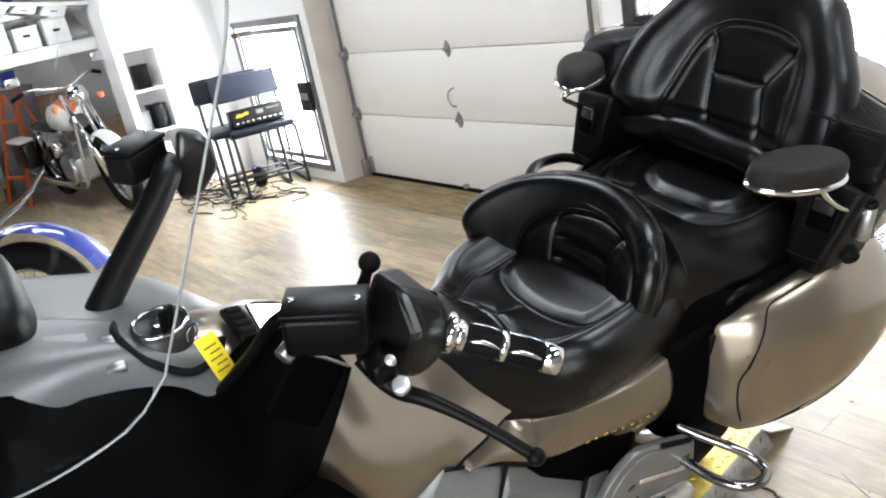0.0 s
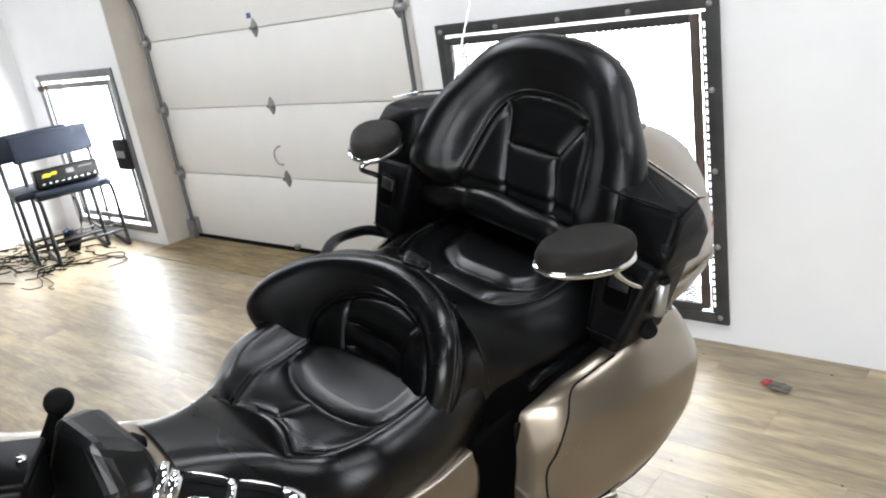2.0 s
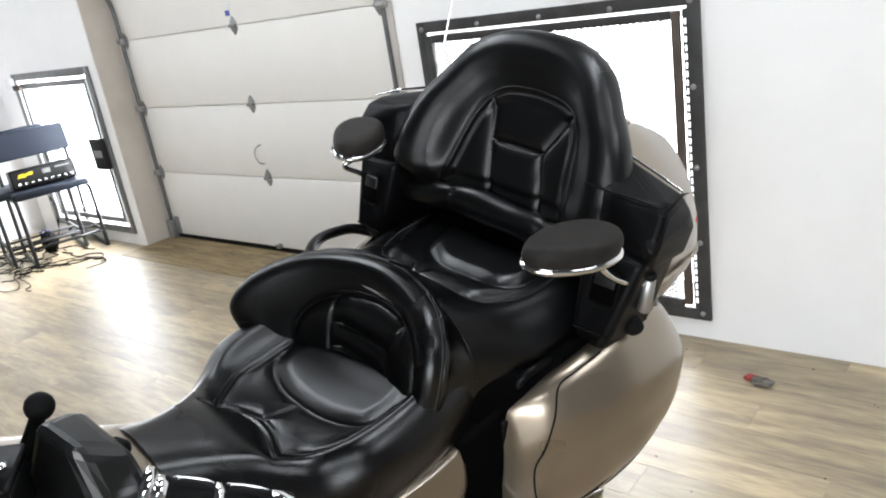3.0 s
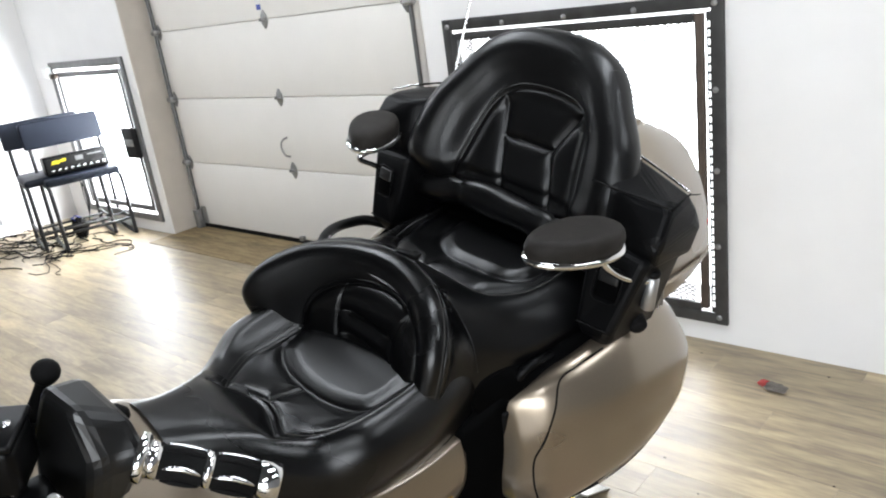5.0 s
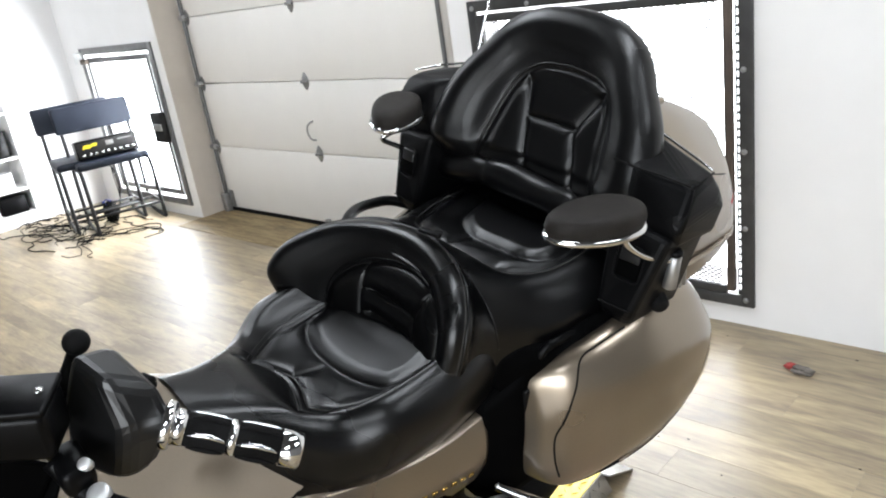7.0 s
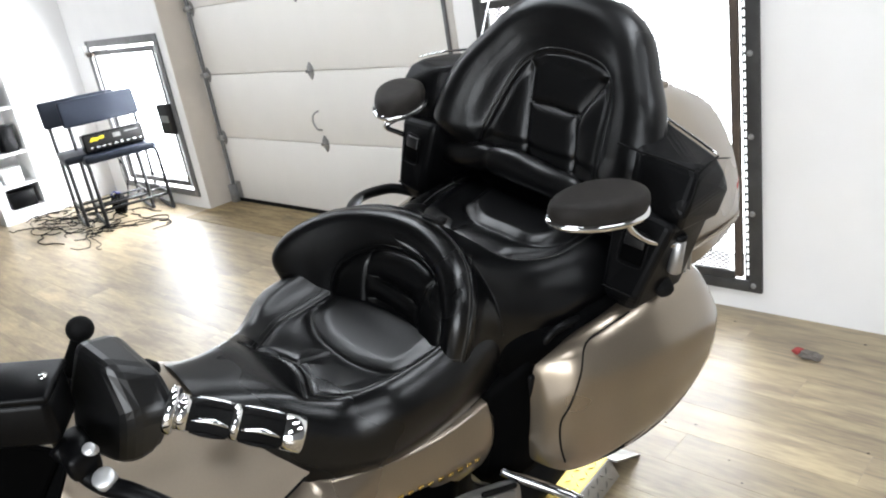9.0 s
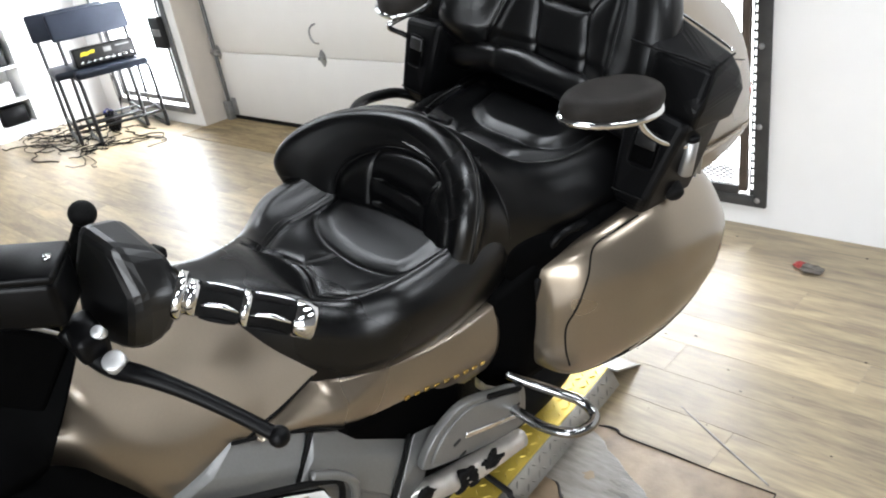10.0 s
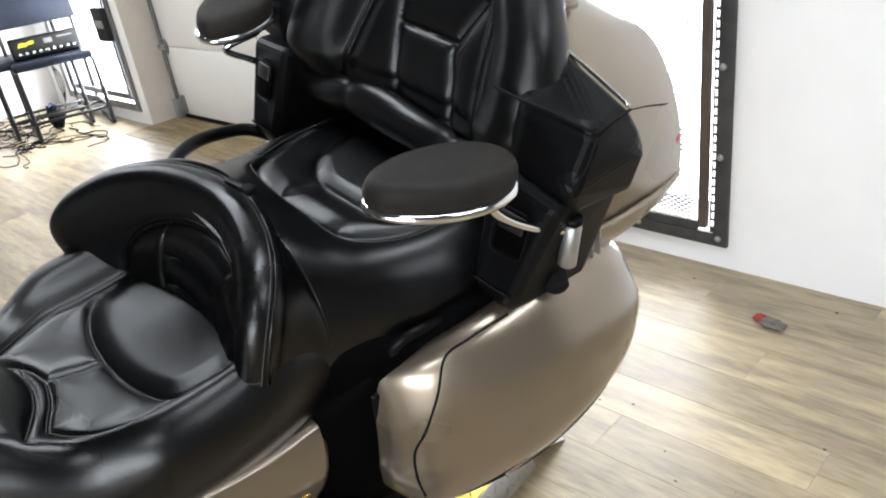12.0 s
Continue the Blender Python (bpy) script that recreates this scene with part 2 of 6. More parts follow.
def quilt(g, seams, axes, depth=0.006, width=0.006, puff=0.004, reach=0.03, out=1.0, mask=None, nrm=None, within=()):
    """Presses seams (polylines in two axes) into an upholstered grid, and swells it between them."""
    n = (normals(g) if nrm is None else nrm) * out
    p = g[..., list(axes)]
    d = np.full(g.shape[:2], 9.0)
    for s, room in zip(seams, list(within) + [None] * len(seams)):
        e = seg_dist(p, crom(np.c_[np.asarray(s, float), np.zeros(len(s))], 24)[:, :2] if len(s) > 2 else np.asarray(s, float))
        d = np.minimum(d, e if room is None else np.where(inside(p, room), e, 9.0))
    h = -depth * np.exp(-(d / width) ** 2) + puff * (1 - np.exp(-d / reach)) - puff
    if mask is not None:
        h = h * mask
    return g + n * h[..., None]


def plate(outline, z0, z1, bevel=0.0):
    """A flat plate from an outline in x and y."""
    bm = bmesh.new()
    vs = [bm.verts.new((x, y, z0)) for x, y in outline]
    f = bm.faces.new(vs)
    r = bmesh.ops.extrude_face_region(bm, geom=[f])
    bmesh.ops.translate(bm, vec=(0, 0, z1 - z0), verts=[v for v in r["geom"] if isinstance(v, bmesh.types.BMVert)])
    if bevel:
        bmesh.ops.bevel(bm, geom=list(bm.edges), offset=bevel, segments=2, affect="EDGES", profile=0.5)
    return bm


def placed(bm, m):
    bmesh.ops.transform(bm, matrix=m, verts=bm.verts)
    return bm


def hull(pts, bevel):
    """A faceted body round its corner places, with softened edges."""
    bm = bmesh.new()
    for p in pts:
        bm.verts.new(p)
    bmesh.ops.convex_hull(bm, input=list(bm.verts))
    bmesh.ops.dissolve_limit(bm, angle_limit=radians(14), verts=list(bm.verts), edges=list(bm.edges))
    bmesh.ops.bevel(bm, geom=list(bm.edges), offset=bevel, segments=3, affect="EDGES", profile=0.5, clamp_overlap=True)
    bmesh.ops.recalc_face_normals(bm, faces=list(bm.faces))
    me = bpy.data.meshes.new("hull")
    bm.to_mesh(me)
    bm.free()
    return me

# ---- room ----
X0, X1, Y0, ZC = -9.2, 3.6, -3.6, 2.75
XL = -6.25                      # wall with the shelf recess


def slab(name, boxes, material, label, category, smooth=False):
    """A piece of the setting joined from blocks given by their two corners."""
    bms = [box((a[0] + b[0]) / 2, (a[1] + b[1]) / 2, (a[2] + b[2]) / 2, b[0] - a[0], b[1] - a[1], b[2] - a[2]) for a, b in boxes]
    ob = part(name, join(*bms), material, smooth=smooth)
    return tagged(ob, label, category, kind="structure")


TW = 0.30                      # thickness of the window wall
W1 = (-5.905, -4.775, 0.12, 1.262)      # small window opening: x, x, z, z
W2 = (-1.775, -0.605, 0.115, 1.275)     # large window opening
DR = (-4.655, -1.935, 0.0, 2.02)        # garage opening
slab("wall_north", [
    ((XL - 0.2, YW, 0), (W1[0], YW + TW, ZC)),
    ((W1[0], YW, 0), (W1[1], YW + TW, W1[2])), ((W1[0], YW, W1[3]), (W1[1], YW + TW, ZC)),
    ((W1[1], YW, 0), (DR[0], YW + TW, ZC)),
    ((DR[0], YW, DR[3]), (DR[1], YW + TW, ZC)),
    ((DR[1], YW, 0), (W2[0], YW + TW, ZC)),
    ((W2[0], YW, 0), (W2[1], YW + TW, W2[2])), ((W2[0], YW, W2[3]), (W2[1], YW + TW, ZC)),
    ((W2[1], YW, 0), (X1, YW + TW, ZC))], "wall", "white painted masonry wall with two windows and a garage door", "wall")
NY0, NY1 = 2.33, 2.60
NZ = [0.10, 0.29, 0.545, 0.90, 1.235]
slab("wall_west", [
    ((XL - 0.35, 2.26, 0), (XL, NY0, ZC)), ((XL - 0.35, NY1, 0), (XL, YW, ZC)),
    ((XL - 0.35, NY0, 0), (XL, NY1, NZ[0])), ((XL - 0.35, NY0, NZ[4]), (XL, NY1, ZC)),
    ((XL - 0.35, NY0, NZ[0]), (XL - 0.33, NY1, NZ[4]))], "wall", "white painted wall with a recessed shelf", "wall")
slab("wall_far_west", [((X0 - 0.2, Y0, 0), (X0, YW, ZC))], "wall", "white painted back wall of the storage side", "wall")
slab("wall_storage_north", [((X0, 2.62, 0), (XL - 0.35, 2.8, ZC))], "wall", "white painted wall behind the stored motorcycle", "wall")
slab("wall_east", [((X1, Y0, 0), (X1 + 0.2, YW + TW, ZC))], "grey_wall", "unseen grey wall, kept dark to deepen reflections", "wall")
# unseen wall; its opening is made up for the added front lamp
slab("wall_south", [((X0, Y0 - 0.2, 0), (0.2, Y0, ZC)), ((3.4, Y0 - 0.2, 0), (X1, Y0, ZC)),
                    ((0.2, Y0 - 0.2, 0), (3.4, Y0, 0.4)), ((0.2, Y0 - 0.2, 2.5), (3.4, Y0, ZC))], "grey_wall", "unseen dark grey wall with an opening behind the added front lamp", "wall")
slab("ceiling", [((X0, Y0 - 0.2, ZC), (X1 + 0.2, YW + TW, ZC + 0.15))], "ceiling", "unseen ceiling, kept dark to deepen reflections", "ceiling")


def wood_floor(name, c1, c2, c3, rough):
    m = bpy.data.materials.new(name)
    m.use_nodes = True
    nt = m.node_tree
    n, l = nt.nodes, nt.links
    b = n["Principled BSDF"]
    tc, oi = n.new("ShaderNodeTexCoord"), n.new("ShaderNodeObjectInfo")
    off = n.new("ShaderNodeVectorMath")
    off.operation = "MULTIPLY_ADD"
    off.inputs[1].default_value = (17.0, 5.0, 9.0)
    l.new(oi.outputs["Random"], off.inputs[0])
    l.new(tc.outputs["Object"], off.inputs[2])
    mp = n.new("ShaderNodeMapping")
    mp.inputs["Scale"].default_value = (1.1, 7.0, 1.0)
    l.new(off.outputs[0], mp.inputs["Vector"])
    a = n.new("ShaderNodeTexNoise")
    a.inputs["Scale"].default_value, a.inputs["Detail"].default_value, a.inputs["Distortion"].default_value = 3.0, 6, 0.6
    c = n.new("ShaderNodeTexNoise")
    c.inputs["Scale"].default_value, c.inputs["Detail"].default_value = 14.0, 6
    for q in (a, c):
        l.new(mp.outputs[0], q.inputs["Vector"])
    rp = n.new("ShaderNodeValToRGB")
    e = rp.color_ramp.elements
    e[0].position, e[0].color = 0.37, (*c1, 1)
    e[1].position, e[1].color = 0.66, (*c3, 1)
    x = e.new(0.51)
    x.color = (*c2, 1)
    mx = n.new("ShaderNodeMath")
    mx.operation = "MULTIPLY_ADD"
    mx.inputs[1].default_value = 0.35
    l.new(c.outputs[0], mx.inputs[0])
    sc = n.new("ShaderNodeMath")
    sc.operation = "MULTIPLY_ADD"
    sc.inputs[1].default_value, sc.inputs[2].default_value = 0.75, -0.05
    l.new(a.outputs[0], sc.inputs[0])
    l.new(sc.outputs[0], mx.inputs[2])
    l.new(mx.outputs[0], rp.inputs[0])
    mr = n.new("ShaderNodeMapRange")
    mr.inputs[3].default_value, mr.inputs[4].default_value = 0.84, 1.12
    l.new(oi.outputs["Random"], mr.inputs[0])
    vm = n.new("ShaderNodeVectorMath")
    vm.operation = "SCALE"
    l.new(rp.outputs[0], vm.inputs[0])
    l.new(mr.outputs[0], vm.inputs["Scale"])
    l.new(vm.outputs[0], b.inputs["Base Color"])
    rr = n.new("ShaderNodeMapRange")
    rr.inputs[3].default_value, rr.inputs[4].default_value = rough - 0.03, rough + 0.04
    l.new(c.outputs[0], rr.inputs[0])
    l.new(rr.outputs[0], b.inputs["Roughness"])
    bp = n.new("ShaderNodeBump")
    bp.inputs["Strength"].default_value, bp.inputs["Distance"].default_value = 0.05, 0.002
    l.new(c.outputs[0], bp.inputs["Height"])
    l.new(bp.outputs[0], b.inputs["Normal"])
    return m


M["floor"] = wood_floor("oak_vinyl_plank", (0.215, 0.170, 0.118), (0.315, 0.25, 0.16), (0.42, 0.335, 0.205), 0.34)
M["threshold"] = wood_floor("worn_threshold", (0.13, 0.09, 0.042), (0.25, 0.18, 0.085), (0.34, 0.255, 0.13), 0.6)
M["grout"] = mat("dark_joint", (0.13, 0.105, 0.075), 0.8)
floor = slab("floor", [((X0, Y0 - 0.2, -0.12), (X1 + 0.2, YW + TW, -0.003))], "grout", "tan oak-look vinyl plank floor, worn and glossy", "floor")

# ---- garage door ----
gd = thing("garage_door", "closed cream sectional garage door with zinc hinges and a pull handle", "garage door", pose(-3.385, YD, 0))
gd["kind"] = "structure"
M["grey_track"] = mat("dark_steel_track", (0.16, 0.16, 0.16), 0.45, metal=0.5, vary=0.3, scale=20)
PW, SEAM = 2.44, [0.03, 0.497, 0.953, 1.41, 1.87, 2.1]
for a, b in zip(SEAM[:-1], SEAM[1:]):
    bm = box(-0.01, 0.025, (a + b) / 2, PW, 0.05, b - a - 0.004, 0.006)
    part("door_panel", bm, "door", gd)
part("bottom_seal", box(0, 0.02, 0.016, PW, 0.04, 0.03, 0.006), "rubber", gd, "dark rubber seal")


def hinge(x, z, h=0.105):
    """A diamond-shaped strap hinge with its knuckle."""
    o = [(-0.006, -h / 2), (0.006, -h / 2), (0.03, -0.02), (0.03, 0.02), (0.006, h / 2), (-0.006, h / 2), (-0.03, 0.02), (-0.03, -0.02)]
    bm = placed(plate(o, 0, 0.003, 0.0008), Matrix.Translation((x, -0.001, z)) @ Matrix.Rotation(radians(90), 4, "X"))
    bm = join(bm, as_bm(cyl((x - 0.025, -0.012, z), (x + 0.025, -0.012, z), 0.009, 10)), box(x - 0.012, -0.018, z, 0.014, 0.022, 0.018, 0.003))
    return part("hinge", bm, "zinc", gd)


for z in SEAM[1:4]:
    hinge(0.02, z)
    for sx in (-1, 1):
        hinge(sx * 1.175, z)
hd = part("pull_handle", tube([(0.01, -0.002, 0.585), (0.008, -0.035, 0.60), (-0.008, -0.042, 0.64), (-0.004, -0.04, 0.68), (0.012, -0.03, 0.70), (0.012, -0.002, 0.705)], 0.006, 8, 20), "steel", gd)
part("warning_label", box(-0.01, -0.002, 1.50, 0.05, 0.002, 0.075), "white", gd, "small white paper warning label", smooth=False)
part("label_print", box(-0.01, -0.0035, 1.482, 0.04, 0.001, 0.03), M["blue"], gd, "unreadable blue print", smooth=False)
part("floor_clip", box(-0.02, -0.012, 0.045, 0.035, 0.03, 0.03, 0.004), "zinc", gd)
for sx in (-1, 1):
    x = sx * 1.205
    trk = [(x, -0.012, 0.06), (x, -0.012, 1.2), (x, -0.012, 1.55), (x, -0.03, 1.68), (x, -0.10, 1.80), (x, -0.22, 1.87), (x, -0.6, 1.89), (x, -1.6, 1.90)]
    part("track", tube(trk, 0.016, 4, 40), "grey_track", gd)
    part("track_bracket", box(x + sx * 0.004, -0.02, 0.06, 0.05, 0.05, 0.16, 0.003), "zinc", gd)
    for z in SEAM[1:4]:
        part("roller", cyl((x - 0.03, -0.016, z), (x + 0.03, -0.016, z), 0.02, 14, bevel=0.003), "steel", gd)
part("corner_plate", box(-1.15, -0.004, 0.10, 0.06, 0.004, 0.13, 0.001), "zinc", gd)
slab("door_jamb", [((DR[0] - 0.002, YW + 0.004, 0), (DR[0] + 0.006, YD, DR[3])), ((DR[1] - 0.006, YW + 0.004, 0), (DR[1] + 0.002, YD, DR[3]))], "trim", "beige painted reveal of the garage opening", "jamb")
slab("door_threshold", [((DR[0] - 0.01, YW - 0.20, -0.002), (DR[1] + 0.02, YD + 0.05, 0.004))], "threshold", "worn tan boards before the garage door", "threshold")
slab("wall_outside_door", [((DR[0], YD + 0.055, 0), (DR[1], YD + 0.085, DR[3]))], "wall", "back of the garage door", "wall")

# ---- windows ----


def ring(x0, x1, z0, z1, wd, y0, y1):
    """Four flat bars round an opening."""
    bs = [((x0, y0, z0), (x0 + wd, y1, z1)), ((x1 - wd, y0, z0), (x1, y1, z1)), ((x0 + wd, y0, z0), (x1 - wd, y1, z0 + wd)), ((x0 + wd, y0, z1 - wd), (x1 - wd, y1, z1))]
    return bs


def bars(parent, bs, material, name, bevel=0.003):
    for a, b in bs:
        part(name, box((a[0] + b[0]) / 2, (a[1] + b[1]) / 2, (a[2] + b[2]) / 2, b[0] - a[0], b[1] - a[1], b[2] - a[2], bevel), material, parent)


M["grey_iron"] = mat("grey_painted_iron", (0.13, 0.13, 0.13), 0.45, vary=0.3, scale=20, bump=0.15)
w1 = thing("window_1", "narrow barred window with a grey iron double frame and lock box", "window")
w1["kind"] = "structure"
bars(w1, ring(-5.935, -4.745, 0.09, 1.292, 0.05, YW - 0.018, YW - 0.002), "grey_iron", "frame_bar")
bars(w1, ring(-5.855, -4.825, 0.165, 1.215, 0.04, YW - 0.012, YW + 0.01), "grey_iron", "inner_bar")
part("pane", box(-5.34, YW + 0.05, 0.69, 1.13, 0.006, 1.14), "glass", w1, smooth=False).visible_shadow = False
lk = part("lock_box", box(-4.86, YW - 0.04, 0.69, 0.15, 0.045, 0.22, 0.006), "black_iron", w1, "dark iron lock box")
part("lock_bolt", box(-4.85, YW - 0.068, 0.695, 0.12, 0.012, 0.05, 0.004), "zinc", lk)
part("alarm_box", box(-5.94, YW - 0.03, 1.22, 0.075, 0.05, 0.085, 0.006), "white", w1, "small pale sensor box")
part("latch", box(-5.85, YW - 0.03, 1.19, 0.10, 0.03, 0.04, 0.006), "rust", w1)

w2 = thing("window_2", "large window behind expanded metal mesh in a bolted black iron frame", "window")
w2["kind"] = "structure"
FX0, FX1, FZ0, FZ1 = -1.806, -0.556, 0.086, 1.316
M["frame_iron"] = mat("worn_dark_iron", (0.042, 0.041, 0.040), 0.5, vary=0.45, scale=16, bump=0.25, spec=0.3)
bars(w2, ring(FX0, FX1, FZ0, FZ1, 0.046, YW - 0.02, YW - 0.002), "frame_iron", "frame_bar")
# angle iron frame of the screen, set a slit's width inside the outer frame
bars(w2, [((-0.656, YW - 0.030, 0.15), (-0.626, YW - 0.004, 1.256))], "rust", "rusty_bar")
bars(w2, [((-0.620, YW - 0.016, 0.135), (-0.6025, YW - 0.002, 1.26))], "frame_iron", "slotted_strip")
# glowing bars on the strip stand in for daylight through its slots
for k in range(36):
    part("slot", box(-0.6085, YW - 0.0165, 0.168 + k * 0.03, 0.007, 0.003, 0.020, 0.001), "glow_sky", w2, "glowing bar for daylight through a slotted strip" if k == 0 else "")
# a glowing strip likewise for the line of daylight above the screen
part("slit", box(-1.18, YW - 0.008, 1.2655, 1.13, 0.003, 0.007), "glow_sky", w2, "glowing strip for the daylight slit under the frame", smooth=False)
bars(w2, [((-1.758, YW - 0.028, 0.15), (-1.725, YW - 0.002, 1.256)), ((-1.725, YW - 0.022, 0.134), (-0.660, YW - 0.002, 0.166)), ((-1.725, YW - 0.026, 1.226), (-0.660, YW - 0.002, 1.258))], "frame_iron", "mesh_bar")
part("latch_box", box(-1.66, YW - 0.035, 1.05, 0.12, 0.05, 0.09, 0.006), "black_iron", w2)
part("bolt_bar", box(-1.68, YW - 0.065, 1.02, 0.06, 0.02, 0.03, 0.004), "steel", w2)
part("pane", box(-1.19, YW + 0.06, 0.695, 1.17, 0.006, 1.16), "glass", w2, smooth=False).visible_shadow = False
bolt = rings([(0, 0, 0), (0, -0.004, 0), (0, -0.007, 0), (0, -0.008, 0)], [0.011, 0.011, 0.007, 0.0005], 12, (0, -1, 0))
bolt.materials.append(M["zinc"])
for k in range(5):
    z = FZ0 + 0.03 + k * (FZ1 - FZ0 - 0.06) / 4
    for x in (FX0 + 0.031, FX1 - 0.031):
        part("bolt", bolt, "zinc", w2, at=Matrix.Translation((x, YW - 0.02, z)))
for k in range(1, 4):
    x = FX0 + 0.031 + k * (FX1 - FX0 - 0.062) / 4
    for z in (FZ0 + 0.031, FZ1 - 0.031):
        part("bolt", bolt, "zinc", w2, at=Matrix.Translation((x, YW - 0.02, z)))
# expanded metal: crossing zigzag strands
cw, ch = 0.026, 0.0085
vs, fs = [], []
nx, nz = int(1.06 / cw), int(1.065 / ch)
for j in range(nz):
    z = 0.163 + j * ch
    for i in range(2 * nx):
        xa, xb = -1.725 + i * cw / 2, -1.725 + (i + 1) * cw / 2
        za, zb = (z, z + ch) if (i + j) % 2 == 0 else (z + ch, z)
        t = 0.0024
        k = len(vs)
        vs += [(xa, YW - 0.006, za - t), (xb, YW - 0.006, zb - t), (xb, YW - 0.006, zb + t), (xa, YW - 0.006, za + t),
               (xa, YW - 0.0035, za - t), (xb, YW - 0.0035, zb - t), (xb, YW - 0.0035, zb + t), (xa, YW - 0.0035, za + t)]
        fs += [(k, k + 1, k + 2, k + 3), (k + 4, k + 7, k + 6, k + 5), (k, k + 4, k + 5, k + 1), (k + 3, k + 2, k + 6, k + 7)]
me = bpy.data.meshes.new("mesh_screen")
me.from_pydata(vs, [], fs)
scr = part("mesh_screen", me, "grey_iron", w2, "expanded metal mesh", smooth=False)
scr["kind"] = "stuff"
for nm, c in (("backdrop_1", -5.4), ("backdrop_2", -1.2)):
    ob = part(nm, box(c, YW + 0.9, 0.8, 2.4, 0.02, 2.4), "glow_sky", smooth=False)
    tagged(ob, "white overcast daylight outside the window", "sky", kind="structure")

# ---- floor planks ----
PL, PWD = 1.22, 0.152
pm = {}


def plank_mesh(length, wdt):
    key = (round(length, 3), round(wdt, 3))
    if key not in pm:
        bm = box(0, 0, -0.002, length - 0.0004, wdt - 0.0004, 0.006)
        for e in bm.edges:
            e.select = False
        bmesh.ops.bevel(bm, geom=[e for e in bm.edges if all(v.co.z > 0 for v in e.verts)], offset=0.0003, segments=1, affect="EDGES")
        me = bpy.data.meshes.new("plank")
        bm.to_mesh(me)
        bm.free()
        me.materials.append(M["floor"])
        pm[key] = me
    return pm[key]


def lay_planks():
    row, y = 0, -1.0
    while y < YW - 0.001:
        wdt = min(PWD, YW - y)
        x = -9.1 + (row * 0.47) % PL - PL
        lim = 1.3
        while x < lim:
            a, b = max(x, -9.1), min(x + PL, lim)
            if b - a > 0.02 and not (y > 2.4 and b < XL):
                part("plank", plank_mesh(b - a, wdt), "floor", floor, at=Matrix.Translation(((a + b) / 2, y + wdt / 2, 0)))
            x += PL
        y += PWD
        row += 1
    vs_, fs_, row, y = [], [], 0, -1.0
    while y > Y0:
        y -= PWD
        row += 1
        x = X0 - (row * 0.47) % PL
        while x < X1:
            box_at(vs_, fs_, max(x, X0), min(x + PL, X1), max(y, Y0), y + PWD)
            x += PL
    row, y = 0, -1.0
    while y < YW - 0.001:
        x = 1.3
        while x < X1:
            box_at(vs_, fs_, x, min(x + (0.5 if x == 1.3 and row % 2 else PL), X1), y, min(y + PWD, YW))
            x += 0.5 if x == 1.3 and row % 2 else PL
        y += PWD
        row += 1
    me = bpy.data.meshes.new("planks")
    me.from_pydata(vs_, [], fs_)
    rest = part("planks", me, "floor", floor, smooth=False)
    rest["kind"] = "stuff"


def box_at(vs_, fs_, x0, x1, y0, y1, gap=0.0006):
    """One plank's top and sides, added to the lists."""
    k = len(vs_)
    for z in (-0.005, 0.001):
        vs_ += [(x0 + gap, y0 + gap, z), (x1 - gap, y0 + gap, z), (x1 - gap, y1 - gap, z), (x0 + gap, y1 - gap, z)]
    fs_ += [(k + 4, k + 5, k + 6, k + 7)] + [(k + i, k + (i + 1) % 4, k + 4 + (i + 1) % 4, k + 4 + i) for i in range(4)]

# ---- touring motorcycle, in its own axes: u to its left, v to its tail, w up ----
bike = thing("touring_motorcycle", "champagne touring motorcycle with black leather seats leaning on its side stand", "motorcycle", pose(-0.854, 0.007, 0.045, 0, 13, -6))


def flip(me):
    """The mirror image of a mesh across the middle plane."""
    m2 = me.copy()
    m2.transform(Matrix.Scale(-1, 4, (1, 0, 0)))
    m2.flip_normals()
    return m2


def sink(g, poly, axes, depth, blend, out=1.0, nrm=None):
    """Lowers (or, minus, raises) the part of a grid within poly."""
    p = g[..., list(axes)]
    pl = [tuple(q[:2]) for q in crom([(*q, 0) for q in poly], 60)]
    d = seg_dist(p, pl + pl[:1])
    h = np.where(inside(p, pl), np.clip(d / blend, 0, 1), 0.0)
    h = h * h * (3 - 2 * h)
    return g - (normals(g) if nrm is None else nrm) * out * (depth * h)[..., None]


def pad_grid(outline, surf, profile, k=400, rings_n=180):
    """Rings from an outline in to its middle: (scale, lift) along the profile, on surf(a, b) -> place."""
    o = np.asarray(outline + outline[:1], float)
    o = crom(np.c_[o, np.zeros(len(o))], k + 1)[:-1, :2]
    c = np.array([0.5 * (o[:, 0].min() + o[:, 0].max()), 0.5 * (o[:, 1].min() + o[:, 1].max())])
    pr = crom([(s, h, 0) for s, h in profile], rings_n)
    e = 1e-3
    s, h = pr[:, 0][:, None, None], pr[:, 1][:, None]
    ab = c + (o[None] - c) * s
    a, b = ab[..., 0], ab[..., 1]
    at = lambda a, b: np.stack([np.broadcast_to(q, a.shape) for q in surf(a, b)], -1)
    p = at(a, b)
    n = np.cross(at(a + e, b) - p, at(a, b + e) - p)
    return p + n / np.linalg.norm(n, axis=2, keepdims=True) * h[..., None]


def hem(name, pts, parent, r=0.0008, n=40):
    """A raised line of stitching or piping."""
    return part(name, tube(pts, r, 5, n), "thread", parent)


